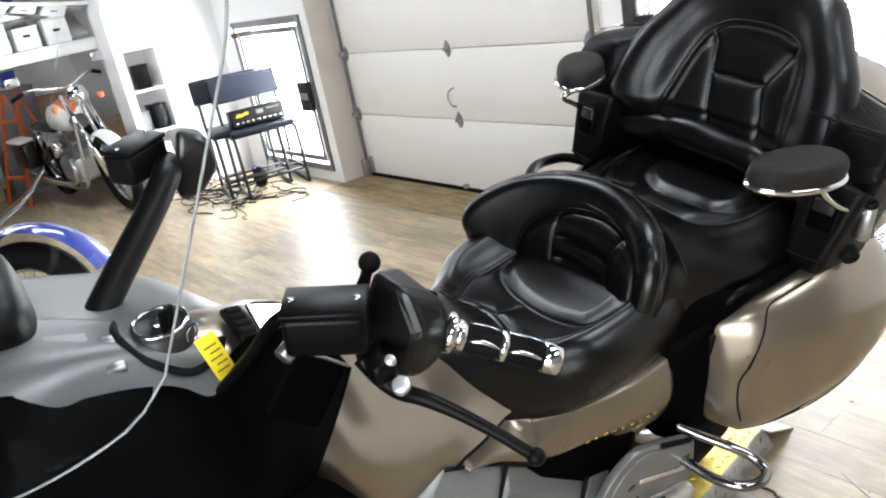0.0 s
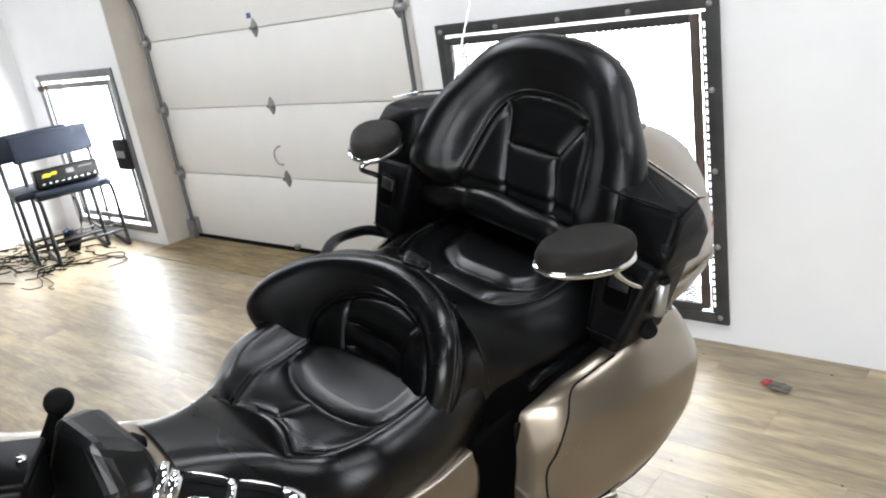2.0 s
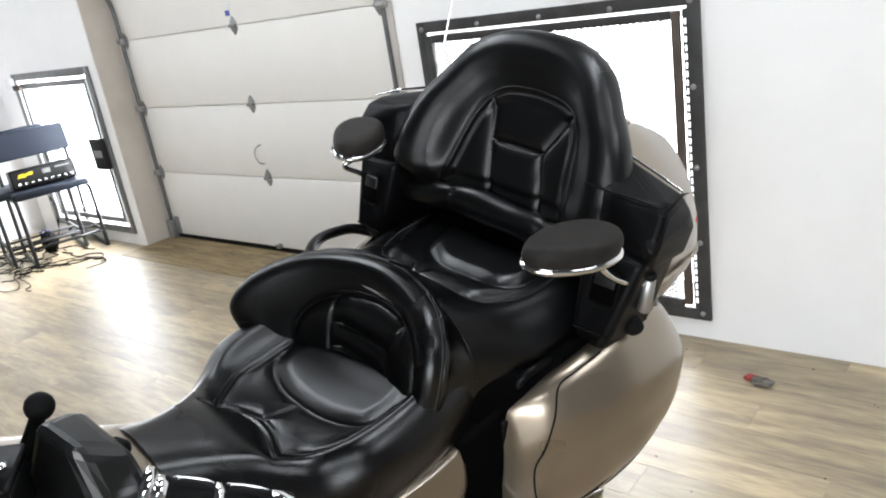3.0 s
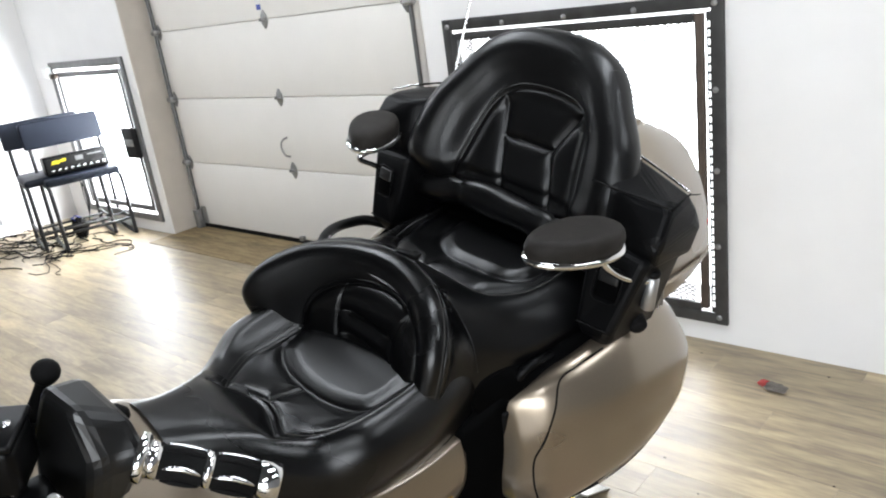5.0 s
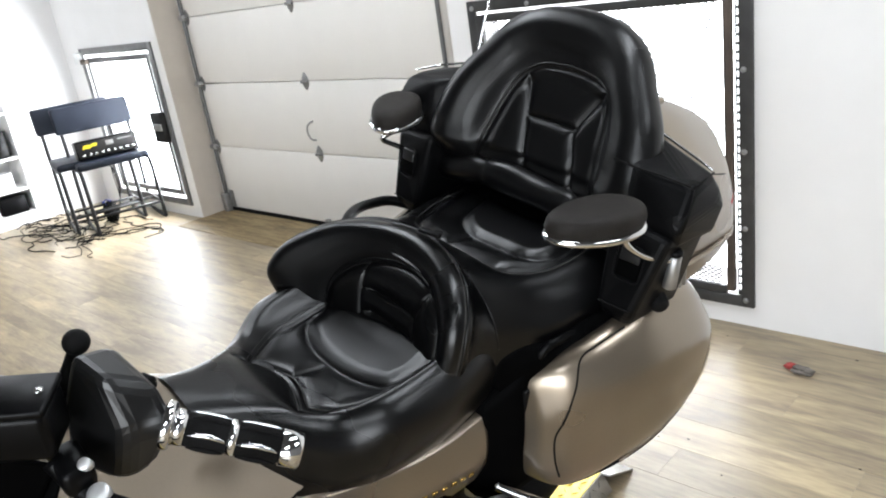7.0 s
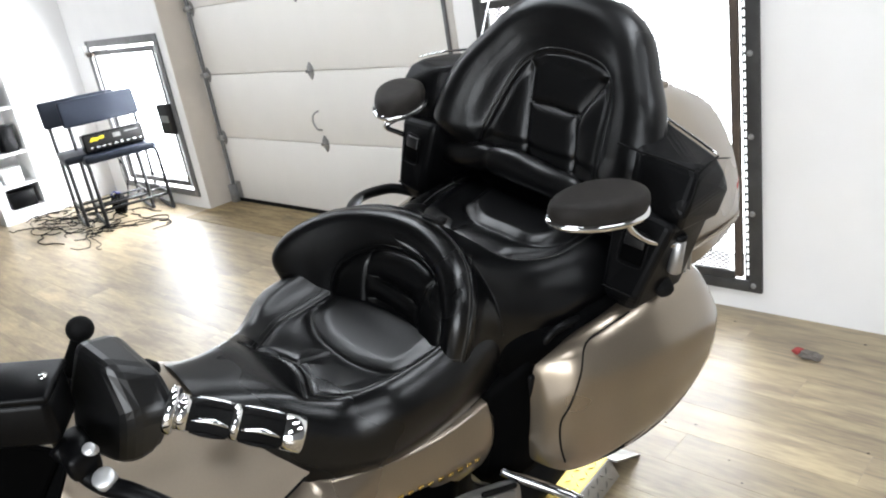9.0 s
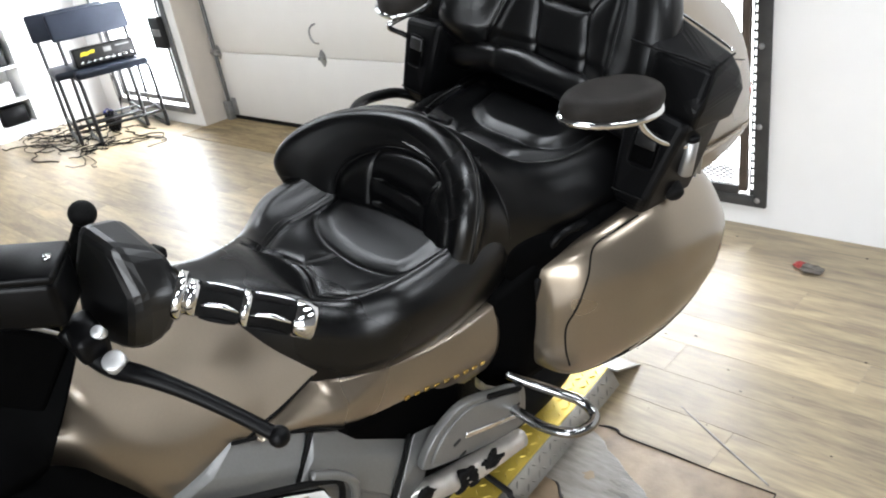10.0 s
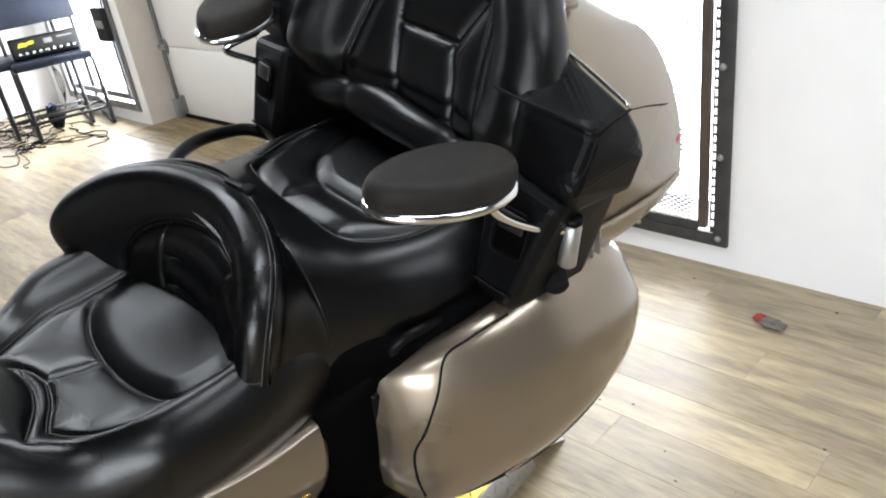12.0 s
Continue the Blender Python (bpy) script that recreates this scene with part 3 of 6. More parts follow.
def on_grid(g, pts, axes, lift=0.001):
    """Places on a grid at 2D points, eased between its nearest places, lifted a little."""
    p, nn = g[..., list(axes)].reshape(-1, 2), normals(g).reshape(-1, 3)
    f, out = g.reshape(-1, 3), []
    for q in pts:
        d = ((p - np.asarray(q)) ** 2).sum(1)
        k = np.argpartition(d, 14)[:14]
        w = 1 / (d[k] + 4e-6)
        w /= w.sum()
        out.append((f[k] * w[:, None]).sum(0) + (nn[k] * w[:, None]).sum(0) * lift)
    return out


# rider's seat
RS = [
    (0.965, [(0, .905), (.045, .90), (.075, .885), (.10, .85), (.115, .80), (.12, .765)]),
    (1.02, [(0, .888), (.055, .885), (.09, .87), (.12, .83), (.135, .775), (.135, .735)]),
    (1.09, [(0, .868), (.08, .866), (.12, .855), (.155, .815), (.168, .76), (.165, .708)]),
    (1.155, [(0, .838), (.10, .835), (.15, .835), (.19, .797), (.20, .745), (.185, .695)]),
    (1.23, [(0, .822), (.125, .828), (.18, .852), (.226, .815), (.225, .745), (.195, .688)]),
    (1.33, [(0, .822), (.135, .836), (.19, .862), (.237, .82), (.237, .755), (.20, .684)]),
    (1.44, [(0, .84), (.135, .86), (.195, .88), (.240, .83), (.236, .755), (.20, .682)]),
    (1.55, [(0, .82), (.12, .84), (.17, .85), (.213, .81), (.222, .765), (.19, .71)]),
]
WAIST = {.965: .8, 1.02: .72, 1.09: .76, 1.155: .95}
NEAR = {1.33: .97, 1.44: .89, 1.55: .84}
g = loft([(v, [(u * (WAIST if u < 0 else NEAR).get(v, 1.0), w) for u, w in mirror_profile(h)]) for v, h in RS], 320, 240)
U = [(-.118, 1.33), (-.102, 1.272), (-.055, 1.246), (0, 1.238), (.058, 1.240), (.112, 1.253), (.15, 1.276), (.158, 1.34)]
OUTL = [(-.125, 1.33), (-.120, 1.268), (-.113, 1.21), (-.086, 1.165), (-.046, 1.124)]
STEP = [(-.046, 1.124), (-.02, 1.152), (.015, 1.166), (.055, 1.161), (.09, 1.147), (.108, 1.141)]
OUTR = [(.108, 1.141), (.133, 1.168), (.151, 1.203), (.158, 1.24), (.157, 1.285), (.16, 1.35)]
FRONT = [(-.066, 1.105), (-.03, 1.136), (.014, 1.148), (.056, 1.143), (.095, 1.127), (.118, 1.116)]
n0 = normals(g)
g = sink(g, U + [(.13, 1.42), (-.09, 1.42)], (0, 1), -0.006, 0.032, nrm=n0)
pan = [tuple(q) for q in crom(np.c_[OUTL + STEP[1:] + OUTR[1:], np.zeros(len(OUTL + STEP + OUTR) - 2)], 60)[:, :2]] + [(.15, 1.5), (-.12, 1.5)]
mid = [q for q in pan if q[1] < 1.24] + [(a, b) for a, b in U[::-1]]
g = quilt(g, [OUTL, STEP, OUTR, U, [(0.016, 1.166), (0.02, 1.236)]], (0, 1), 0.0025, 0.0025, 0.007, 0.011, nrm=n0, within=[None, None, None, pan, mid])
g = quilt(g, [FRONT], (0, 1), 0.002, 0.0025, 0.004, 0.007, nrm=n0)
seat = part("rider_seat", grid_mesh(g), "leather", bike, "black leather saddle with stitched panels")
for line in ([(a, b - .006) for a, b in STEP], [(a, b - .004) for a, b in FRONT], [(a - .006, b) for a, b in OUTL], [(a - .013, b - .002) for a, b in OUTL], [(a + .006, b - .003) for a, b in OUTR], [(a, b - .005) for a, b in U[1:-1]]):
    hem("stitching", on_grid(g, crom(np.c_[line, np.zeros(len(line))], 30)[:, :2], (0, 1), .0002), seat, .0006)

# rider's backrest
RB = 0.30


def backrest_surf(a, b):
    t = a / RB
    return (RB * np.sin(t), 1.412 - RB * (1 - np.cos(t)) + 0.10 * RB * np.sin(t) + (b - 0.90) * 0.22, b)


OB = [(0, .78), (-.12, .775), (-.205, .785), (-.245, .832), (-.268, .886), (-.232, .942), (-.14, .988), (0, 1.006), (.13, .99), (.195, .957), (.222, .912), (.222, .85), (.208, .78), (.165, .745), (.09, .76)]
g = pad_grid(OB, lambda a, b: backrest_surf(a, b), [(.78, -.046), (.92, -.042), (.98, -.030), (1.01, -.010), (.985, .006), (.92, .015), (.83, .019), (.73, .021), (.6, .025), (.3, .031), (.02, .033)])
g = g[::-1]
ARCH = [(-.125, .80), (-.122, .865), (-.10, .908), (-.055, .938), (0, .952), (.06, .955), (.115, .942), (.150, .905), (.165, .85), (.168, .80)]
test = normals(g)[5].mean(0)
sgn = 1.0 if test[1] < 0 else -1.0
n0 = normals(g)
g = sink(g, ARCH, (0, 2), -0.004, 0.02, sgn, n0)
face = (g[..., 1] < 1.43).astype(float)
LEAF_L = [(-.052, .938), (-.05, .88), (-.048, .80)]
LEAF_R = [(.108, .943), (.088, .885), (.096, .84), (.11, .80)]
arch = [tuple(q) for q in crom(np.c_[ARCH, np.zeros(len(ARCH))], 60)[:, :2]]
ribs = [tuple(q) for q in crom(np.c_[LEAF_L, np.zeros(3)], 24)[:, :2]] + [tuple(q) for q in crom(np.c_[LEAF_R, np.zeros(4)], 24)[::-1, :2]] + [q for q in arch if -.052 < q[0] < .108][::-1]
leaf = np.minimum(seg_dist(g[..., [0, 2]], LEAF_L), seg_dist(g[..., [0, 2]], LEAF_R))
g = quilt(g, [[(-.050, .893), (.088, .886)], [(-.049, .846), (.096, .838)]], (0, 2), 0.002, 0.003, 0.011, 0.010, sgn, face * np.clip(leaf / .022, 0, 1), n0, within=[ribs, ribs])
g = quilt(g, [LEAF_L, LEAF_R], (0, 2), 0.002, 0.0025, 0.004, 0.008, sgn, face, n0, within=[arch, arch])
g = quilt(g, [ARCH], (0, 2), 0.002, 0.003, 0.009, 0.011, sgn, face, n0)
ARP = on_grid(g[:140], crom(np.c_[[(.01 + (a - .01) * 1.04, b + .004) for a, b in ARCH], np.zeros(10)], 40)[:, :2], (0, 2), 0.0)
rb = part("rider_backrest", grid_mesh(g, close_a=True, caps=True), "leather", bike, "curved black leather rider's backrest with a ribbed lumbar panel")
part("piping", tube([p for p in g[141, 37:365:4]], .0026, 6, 140), "leather", rb)
part("arch_piping", tube(ARP, .0026, 8, 80), "leather", rb)
hem("stitching", [p for p in g[136, 40:362:4]], rb, .0007, 140)
# seams where the roll's three leathers meet
for q in (92, 292):
    hem("stitching", [p for p in g[84:138:4, q]], rb, .0006, 30)
zp = part("zip_end", box(.040, 1.456, 1.0125, .046, .013, .007, .002, rot=Matrix.Rotation(radians(14), 4, "Z") @ Matrix.Rotation(radians(4), 4, "Y")), "plastic", rb, "black zip end")
part("zip_pull", box(.056, 1.459, 1.0165, .016, .018, .006, .002, rot=Matrix.Rotation(radians(14), 4, "Z")), "rubber", zp)

RING = g[150, 34:368].copy()

# passenger's seat with the skirt behind the backrest
PS = [
    (1.405, [(0, .97), (.10, .96), (.155, .93), (.192, .885), (.207, .82), (.195, .70)]),
    (1.46, [(0, .985), (.10, .972), (.16, .938), (.198, .888), (.211, .82), (.20, .72)]),
    (1.52, [(0, .958), (.10, .952), (.168, .93), (.212, .885), (.227, .825), (.215, .70)]),
    (1.58, [(0, .935), (.1, .935), (.178, .922), (.228, .88), (.245, .835), (.225, .72)]),
    (1.68, [(0, .925), (.1, .928), (.188, .925), (.244, .885), (.257, .845), (.232, .77)]),
    (1.86, [(0, .935), (.1, .94), (.19, .94), (.25, .905), (.265, .865), (.25, .83)]),
]
g = loft([(v, mirror_profile(h)) for v, h in PS], 260, 200)
PP = [(-.17, 1.76), (-.165, 1.67), (-.14, 1.60), (-.112, 1.562), (-.06, 1.545), (0, 1.54), (.06, 1.543), (.12, 1.553), (.15, 1.60), (.168, 1.66), (.17, 1.76)]
PU = [(-.112, 1.76), (-.088, 1.672), (-.062, 1.638), (-.012, 1.614), (.058, 1.616), (.115, 1.622), (.148, 1.655), (.155, 1.70), (.15, 1.76)]
n0 = normals(g)
g = sink(g, PP, (0, 1), -0.006, 0.03, nrm=n0)
g = sink(g, PU, (0, 1), -0.008, 0.025, nrm=n0)
pp = [tuple(q) for q in crom(np.c_[PP, np.zeros(len(PP))], 60)[:, :2]]
g = quilt(g, [PP, PU, [(-.012, 1.614), (-.004, 1.54)]], (0, 1), 0.002, 0.003, 0.008, 0.010, mask=(g[..., 2] > .89).astype(float), nrm=n0, within=[None, pp, pp])
ps = part("passenger_seat", grid_mesh(g), "leather", bike, "black leather pillion seat with stitched panels")
seam = int(np.argmin(abs(g[:, 130, 1] - 1.468)))
edge = g[seam - 2]
ra = RING if RING[0, 0] * edge[0, 0] > 0 else RING[::-1]
ra, rb_ = crom(ra[::4], 90), crom(edge[::4], 90)
sk = [ra * (1 - t) + rb_ * t + np.array((0, 0, .012 * math.sin(math.pi * t))) for t in np.linspace(0, 1, 10)]
part("skirt", grid_mesh(np.array([ra + (0, -.01, -.03)] + sk + [rb_ + (0, .02, -.03)])), "leather", ps, "smooth leather skirt behind the rider's backrest")
hem("stitching", on_grid(g, crom(np.c_[[(a * 1.06, b - .008) for a, b in PP], np.zeros(11)], 36)[:, :2], (0, 1)), ps)
part("seam_cord", tube([p for p in g[seam][30:-30:4]], .0009, 6, 90), "leather", ps)

# lumbar roll
g = np.zeros((60, 40, 3))
for j, s in enumerate(np.linspace(-1, 1, 60)):
    r = 0.033 * (1 - abs(s) ** 8) ** 0.5 + 0.001
    for i in range(40):
        a = 2 * math.pi * i / 40
        wob = 1 + 0.05 * math.sin(9 * s + 2 * a) * (1 - s * s)
        g[j, i] = (0.27 * s, 1.752 - 0.004 * (1 - s * s) + 0.75 * r * math.cos(a) * wob, 0.958 + 0.045 * (1 - abs(s) ** 2.2) + r * math.sin(a) * wob)
g = quilt(g, [[(-.108, .9), (-.108, 1.1)], [(.135, .9), (.135, 1.1)]], (0, 2), 0.004, 0.003, 0.004, 0.015, 1.0)
part("lumbar_roll", grid_mesh(g, close_a=True, caps=True), "leather", bike, "wrinkled black leather lumbar roll")

# passenger's backrest


def pb_surf(a, b):
    return (a, 1.808 + (b - 1.13) * 0.38 + 0.45 * (b - 1.13) ** 2 - 0.42 * a * a + 0.05 * a, b)


OP = [(0, .935), (-.13, .94), (-.228, .968), (-.272, 1.04), (-.268, 1.115), (-.246, 1.18), (-.205, 1.237), (-.158, 1.295), (-.09, 1.327), (0, 1.336),
      (.09, 1.327), (.158, 1.295), (.205, 1.237), (.246, 1.18), (.268, 1.115), (.272, 1.04), (.228, .968), (.13, .94)]
g = pad_grid(OP, pb_surf, [(.50, -.085), (.72, -.078), (.88, -.058), (.97, -.034), (1.0, -.010), (.975, .014), (.90, .032), (.80, .038), (.68, .030), (.55, .020), (.3, .018), (.02, .018)])[::-1]
low = np.clip((1.065 - g[..., 2]) / .09, 0, 1)
g[..., 1] += .05 * low * low * (3 - 2 * low)
sgn = 1.0 if normals(g)[5].mean(0)[1] < 0 else -1.0
AR = [(-.142, 1.02), (-.127, 1.075), (-.116, 1.114), (-.10, 1.165), (-.081, 1.2), (-.045, 1.226), (.01, 1.233), (.075, 1.229), (.12, 1.215), (.137, 1.193), (.144, 1.16), (.147, 1.12), (.153, 1.075), (.156, 1.02)]
n0 = normals(g)
face = (g[..., 1] < 1.825 + (g[..., 2] - 1.13) * .42).astype(float)
g = sink(g, AR, (0, 2), 0.010, 0.022, sgn, n0)
LONG_L = [(-.067, 1.208), (-.056, 1.166), (-.048, 1.132), (-.042, 1.099), (-.034, 1.05), (-.03, 1.01)]
LONG_R = [(.118, 1.212), (.094, 1.172), (.073, 1.132), (.075, 1.104), (.086, 1.07), (.09, 1.01)]
arch = [tuple(q) for q in crom(np.c_[AR, np.zeros(len(AR))], 80)[:, :2]]
g = quilt(g, [AR, LONG_L, LONG_R, [(-.048, 1.132), (.073, 1.132)]], (0, 2), 0.002, 0.003, 0.010, 0.010, sgn, face, n0, within=[None, arch, arch, LONG_L + LONG_R[::-1]])
pb = part("passenger_backrest", grid_mesh(g, close_a=True, caps=True), "leather", bike, "tall black leather pillion backrest with an arched panel")
part("arch_piping", tube(on_grid(g[:150], crom(np.c_[[(.01 + (a - .01) * 1.035, b + .004) for a, b in AR], np.zeros(14)], 60)[:, :2], (0, 2), 0.0), .0030, 8, 100), "leather", pb)
for q in (155, 245):
    hem("stitching", [p for p in g[88:120:3, q]], pb, .0006, 24)

# armrests


def armrest(sx, c, ang, post):
    ar = part("armrest", grid_mesh(pad_ellipse(c, ang, 0.089, 0.050, 0.026), close_a=True), "pad", bike, "padded dark vinyl armrest on a chrome arm")
    d = np.array((math.cos(ang), math.sin(ang), 0))
    e = np.array((-d[1], d[0], 0))
    rim = [np.array(c) + d * .087 * math.cos(t) + e * .051 * math.sin(t) * (1 + .12 * math.cos(t)) + np.array((0, 0, -.012)) for t in np.linspace(0, 2 * math.pi, 48)[:-1]]
    part("chrome_trim", tube(rim, 0.0062, 8, closed=True), "chrome", ar)
    st = np.array(c) + d * 0.055 + np.array((0, 0, -.03))
    pp = np.array(post)
    part("arm", tube([st, st + (0, .01, -.02), (sx * .334, 1.645, 1.035), (sx * .336, 1.683, 1.007), (sx * .345, 1.72, .988), pp + (0, 0, .012)], .0063, 10, 30), "chrome", ar)
    po = part("post", cyl(pp + (0, 0, -.045), pp + (0, 0, .022), .0128, 20, bevel=.002), "steel", ar)
    part("cap", cyl(pp + (0, 0, .022), pp + (0, 0, .034), .014, 16, bevel=.003), "plastic", po)


def pad_ellipse(c, ang, a, b, h):
    g = np.zeros((24, 56, 3))
    pr = crom([(0.02, -.012, 0), (.9, -.012, 0), (1.0, -.004, 0), (1.02, .25 * h, 0), (.95, .75 * h, 0), (.75, .97 * h, 0), (.4, h, 0), (.01, h, 0)], 24)
    for j, (s, z, _) in enumerate(pr):
        for i in range(56):
            t = 2 * math.pi * i / 56
            x, y = a * s * math.cos(t), b * s * math.sin(t) * (1 + .12 * math.cos(t))
            g[j, i] = (c[0] + x * math.cos(ang) - y * math.sin(ang), c[1] + x * math.sin(ang) + y * math.cos(ang), c[2] + z)
    return g


armrest(1, (.314, 1.565, 1.106), radians(72), (.357, 1.757, .966))
armrest(-1, (-.284, 1.645, 1.108), radians(126), (-.357, 1.765, .985))

# tank cover and side covers
TK = [
    (0.62, [(0, 1.055), (.05, 1.045), (.085, 1.0), (.13, .94), (.165, .87), (.175, .70)]),
    (0.69, [(0, 1.030), (.06, 1.02), (.11, .98), (.165, .925), (.20, .85), (.208, .68)]),
    (0.75, [(0, 1.0), (.08, .99), (.14, .96), (.195, .91), (.225, .835), (.235, .67)]),
    (0.82, [(0, .967), (.07, .955), (.12, .925), (.18, .88), (.224, .815), (.247, .715)]),
    (0.92, [(0, .922), (.06, .913), (.105, .89), (.152, .855), (.195, .805), (.217, .752)]),
    (1.00, [(0, .882), (.055, .875), (.095, .855), (.132, .82), (.165, .785), (.192, .748)]),
    (1.08, [(0, .84), (.05, .835), (.09, .815), (.12, .785), (.145, .765), (.165, .742)]),
]
part("tank_cover", grid_mesh(loft([(v, mirror_profile(h)) for v, h in TK], 81, 60)), "paint", bike, "champagne metallic tank cover")
part("panel_gap", tube([(.247, .815, .712), (.217, .922, .749), (.192, 1.0, .745), (.166, 1.07, .741)], .0035, 6, 40), "rubber", bike)


def side_patch(upper, lower, bulge, na=30, nb=14, back=0.03):
    """A shell between two curves, bulging outwards, its rim turned in."""
    a, b = crom(upper, na), crom(lower, na)
    rows = []
    for t in np.linspace(0, 1, nb):
        p = a * (1 - t) + b * t
        p[:, 0] += bulge * math.sin(math.pi * t)
        rows.append(p)
    first, last = rows[0] - (back, 0, 0), rows[-1] - (back, 0, 0)
    g = np.array([first] + rows + [last])
    lo, hi = g[:, :1] - (back, 0, 0), g[:, -1:] - (back, 0, 0)
    return np.concatenate([lo, g, hi], 1)


def both(name, g, material, label=""):
    me = grid_mesh(g)
    part(name, me, material, bike, label)
    part(name, flip(me), material, bike)
    return me


gsc = side_patch([(.206, .945, .752), (.152, 1.06, .728), (.182, 1.12, .712), (.199, 1.25, .690), (.207, 1.35, .69), (.204, 1.447, .70)],
                              [(.218, .935, .745), (.206, 1.025, .675), (.196, 1.13, .60), (.19, 1.231, .54), (.20, 1.32, .54), (.21, 1.42, .555)], .022, 60, 30)
both("side_cover", gsc, "paint", "champagne side cover with a gold emblem")
# emblem: plain gold bars where the maker's word stands
EM = on_grid(gsc[1:-1, 1:-1], [(1.215 + .19 * k / 26, .624 - .026 * k / 26) for k in range(27)], (1, 2), 0.0)
for k in range(9):
    p, q = np.array(EM[3 * k]), np.array(EM[3 * k + 1])
    hgt = .006 if k % 2 else .008
    part("emblem_bar", box(*(p + (.0012, .004, 0)), .004, .012, hgt, .001, rot=Matrix.Rotation(radians(-7), 4, "X")), "gold", bike, "raised gold emblem" if k == 0 else "")



def creased(upper, lower, out, at, na=40, back=.03):
    """A cast shell with one crease along it, its rim turned in."""
    a, b = crom(upper, na), crom(lower, na)
    rows = [a - (back, 0, 0)]
    for t in (0, .04, .2, at - .03, at + .03, .75, .96, 1):
        p = a * (1 - t) + b * t
        p[:, 0] += out * (min(t / at, (1 - t) / (1 - at)))
        rows.append(p)
    rows.append(b - (back, 0, 0))
    g = np.array(rows)
    return np.concatenate([g[:, :1] - (back, 0, 0), g, g[:, -1:] - (back, 0, 0)], 1)


both("engine_cover_front", creased([(.222, .90, .765), (.215, .96, .73), (.2095, 1.022, .685)], [(.258, .80, .755), (.266, .88, .70), (.268, .953, .661)], .014, .5), "silver", "grey cast engine cover")
both("engine_cover_rear", creased([(.208, 1.034, .676), (.20, 1.13, .605), (.19, 1.235, .535)], [(.268, .966, .652), (.274, 1.04, .59), (.281, 1.125, .50)], .016, .4), "silver", "grey cast engine cover")
part("cover_gap", tube([(.215, 1.028, .682), (.248, .99, .676), (.271, .96, .656)], .004, 6, 16), "rubber", bike)
part("cover_gap", tube([(.20, 1.24, .535), (.25, 1.18, .525), (.283, 1.13, .498), (.285, 1.125, .45)], .004, 6, 16), "rubber", bike)
part("cover_gap", tube([(.224, .90, .768), (.218, .96, .733), (.211, 1.025, .688), (.203, 1.13, .609), (.193, 1.235, .539)], .003, 6, 40), "rubber", bike)
both("engine_skirt", creased([(.269, 1.00, .625), (.277, 1.06, .572), (.282, 1.125, .495)], [(.262, 1.03, .49), (.264, 1.07, .45), (.267, 1.115, .42)], .010, .5), "silver")
part("mounting_bracket", hull([(.205, 1.245, .535), (.215, 1.29, .515), (.285, 1.135, .49), (.285, 1.15, .44), (.26, 1.22, .44), (.19, 1.25, .50), (.25, 1.14, .42)], .005), "silver", bike, "grey cast footboard bracket")
both("valve_cover", creased([(.272, .80, .745), (.284, .869, .712), (.288, .94, .672), (.284, 1.0, .636)], [(.285, .80, .60), (.298, .88, .56), (.292, .95, .55), (.284, 1.005, .60)], .022, .45), "chrome", "polished valve cover")
part("valve_gap", tube([(.268, .80, .757), (.276, .872, .718), (.280, .945, .682), (.282, 1.0, .652), (.281, 1.03, .62), (.279, 1.028, .56), (.275, 1.01, .50)], .0055, 8, 50), "rubber", bike)
part("valve_rim", tube([(.276, .985, .672), (.284, 1.025, .648), (.287, 1.05, .61), (.285, 1.05, .55), (.28, 1.03, .49)], .008, 8, 40), "silver", bike)
for q in ((.289, 1.075, .535), (.287, 1.10, .50), (.281, 1.055, .60)):
    part("cover_bolt", cyl(q, (q[0] + .006, q[1], q[2] + .001), .0075, 14, bevel=.0015), "steel", bike)
part("engine_block", box(0, 1.0, .48, .44, .75, .34, .04), "matte", bike)
part("frame_mass", box(0, 1.42, .60, .32, .55, .24, .05), "matte", bike)
part("tail_mass", box(0, 1.78, .74, .38, .42, .24, .05), "matte", bike)
both("frame_panel", side_patch([(.205, 1.44, .72), (.235, 1.49, .77), (.245, 1.53, .80)], [(.205, 1.43, .50), (.235, 1.48, .48), (.25, 1.56, .50)], .015), "matte", "black plastic frame panel")

both("tail_panel", side_patch([(.20, 1.44, .80), (.222, 1.50, .83), (.24, 1.60, .84), (.25, 1.68, .85), (.255, 1.76, .86)], [(.222, 1.49, .715), (.256, 1.535, .785), (.272, 1.585, .822), (.284, 1.63, .838), (.298, 1.70, .862)], .006, 40), "matte", "black plastic tail panel")
# passenger footboard and guard loop
FBM = Matrix.Translation((.262, 0, 0)) @ Matrix.Rotation(radians(90), 4, "Z") @ Matrix.Rotation(radians(90), 4, "X")
FO = crom([(*p, 0) for p in [(1.205, .488), (1.222, .528), (1.255, .563), (1.31, .582), (1.38, .56), (1.455, .527), (1.474, .50), (1.479, .42), (1.46, .405), (1.36, .425), (1.24, .468), (1.205, .488)]], 60)[:-1, :2]
FC = FO.mean(0)
fb = part("footboard", placed(plate([tuple(p) for p in FO], -.010, .008, .003), FBM), "silver", bike, "folded grey passenger footboard")
part("inner_plate", placed(plate([tuple(FC + (p - FC) * .86) for p in FO], .007, .013, .002), FBM), "silver", fb)
part("tread_strip", placed(box(1.375, .485, .015, .15, .012, .005, .002, rot=Matrix.Rotation(radians(-20), 4, "Z")), FBM), "chrome", fb)
part("edge_strip", placed(box(1.41, .546, .010, .10, .010, .008, .002, rot=Matrix.Rotation(radians(-24), 4, "Z")), FBM), "rubber", fb)
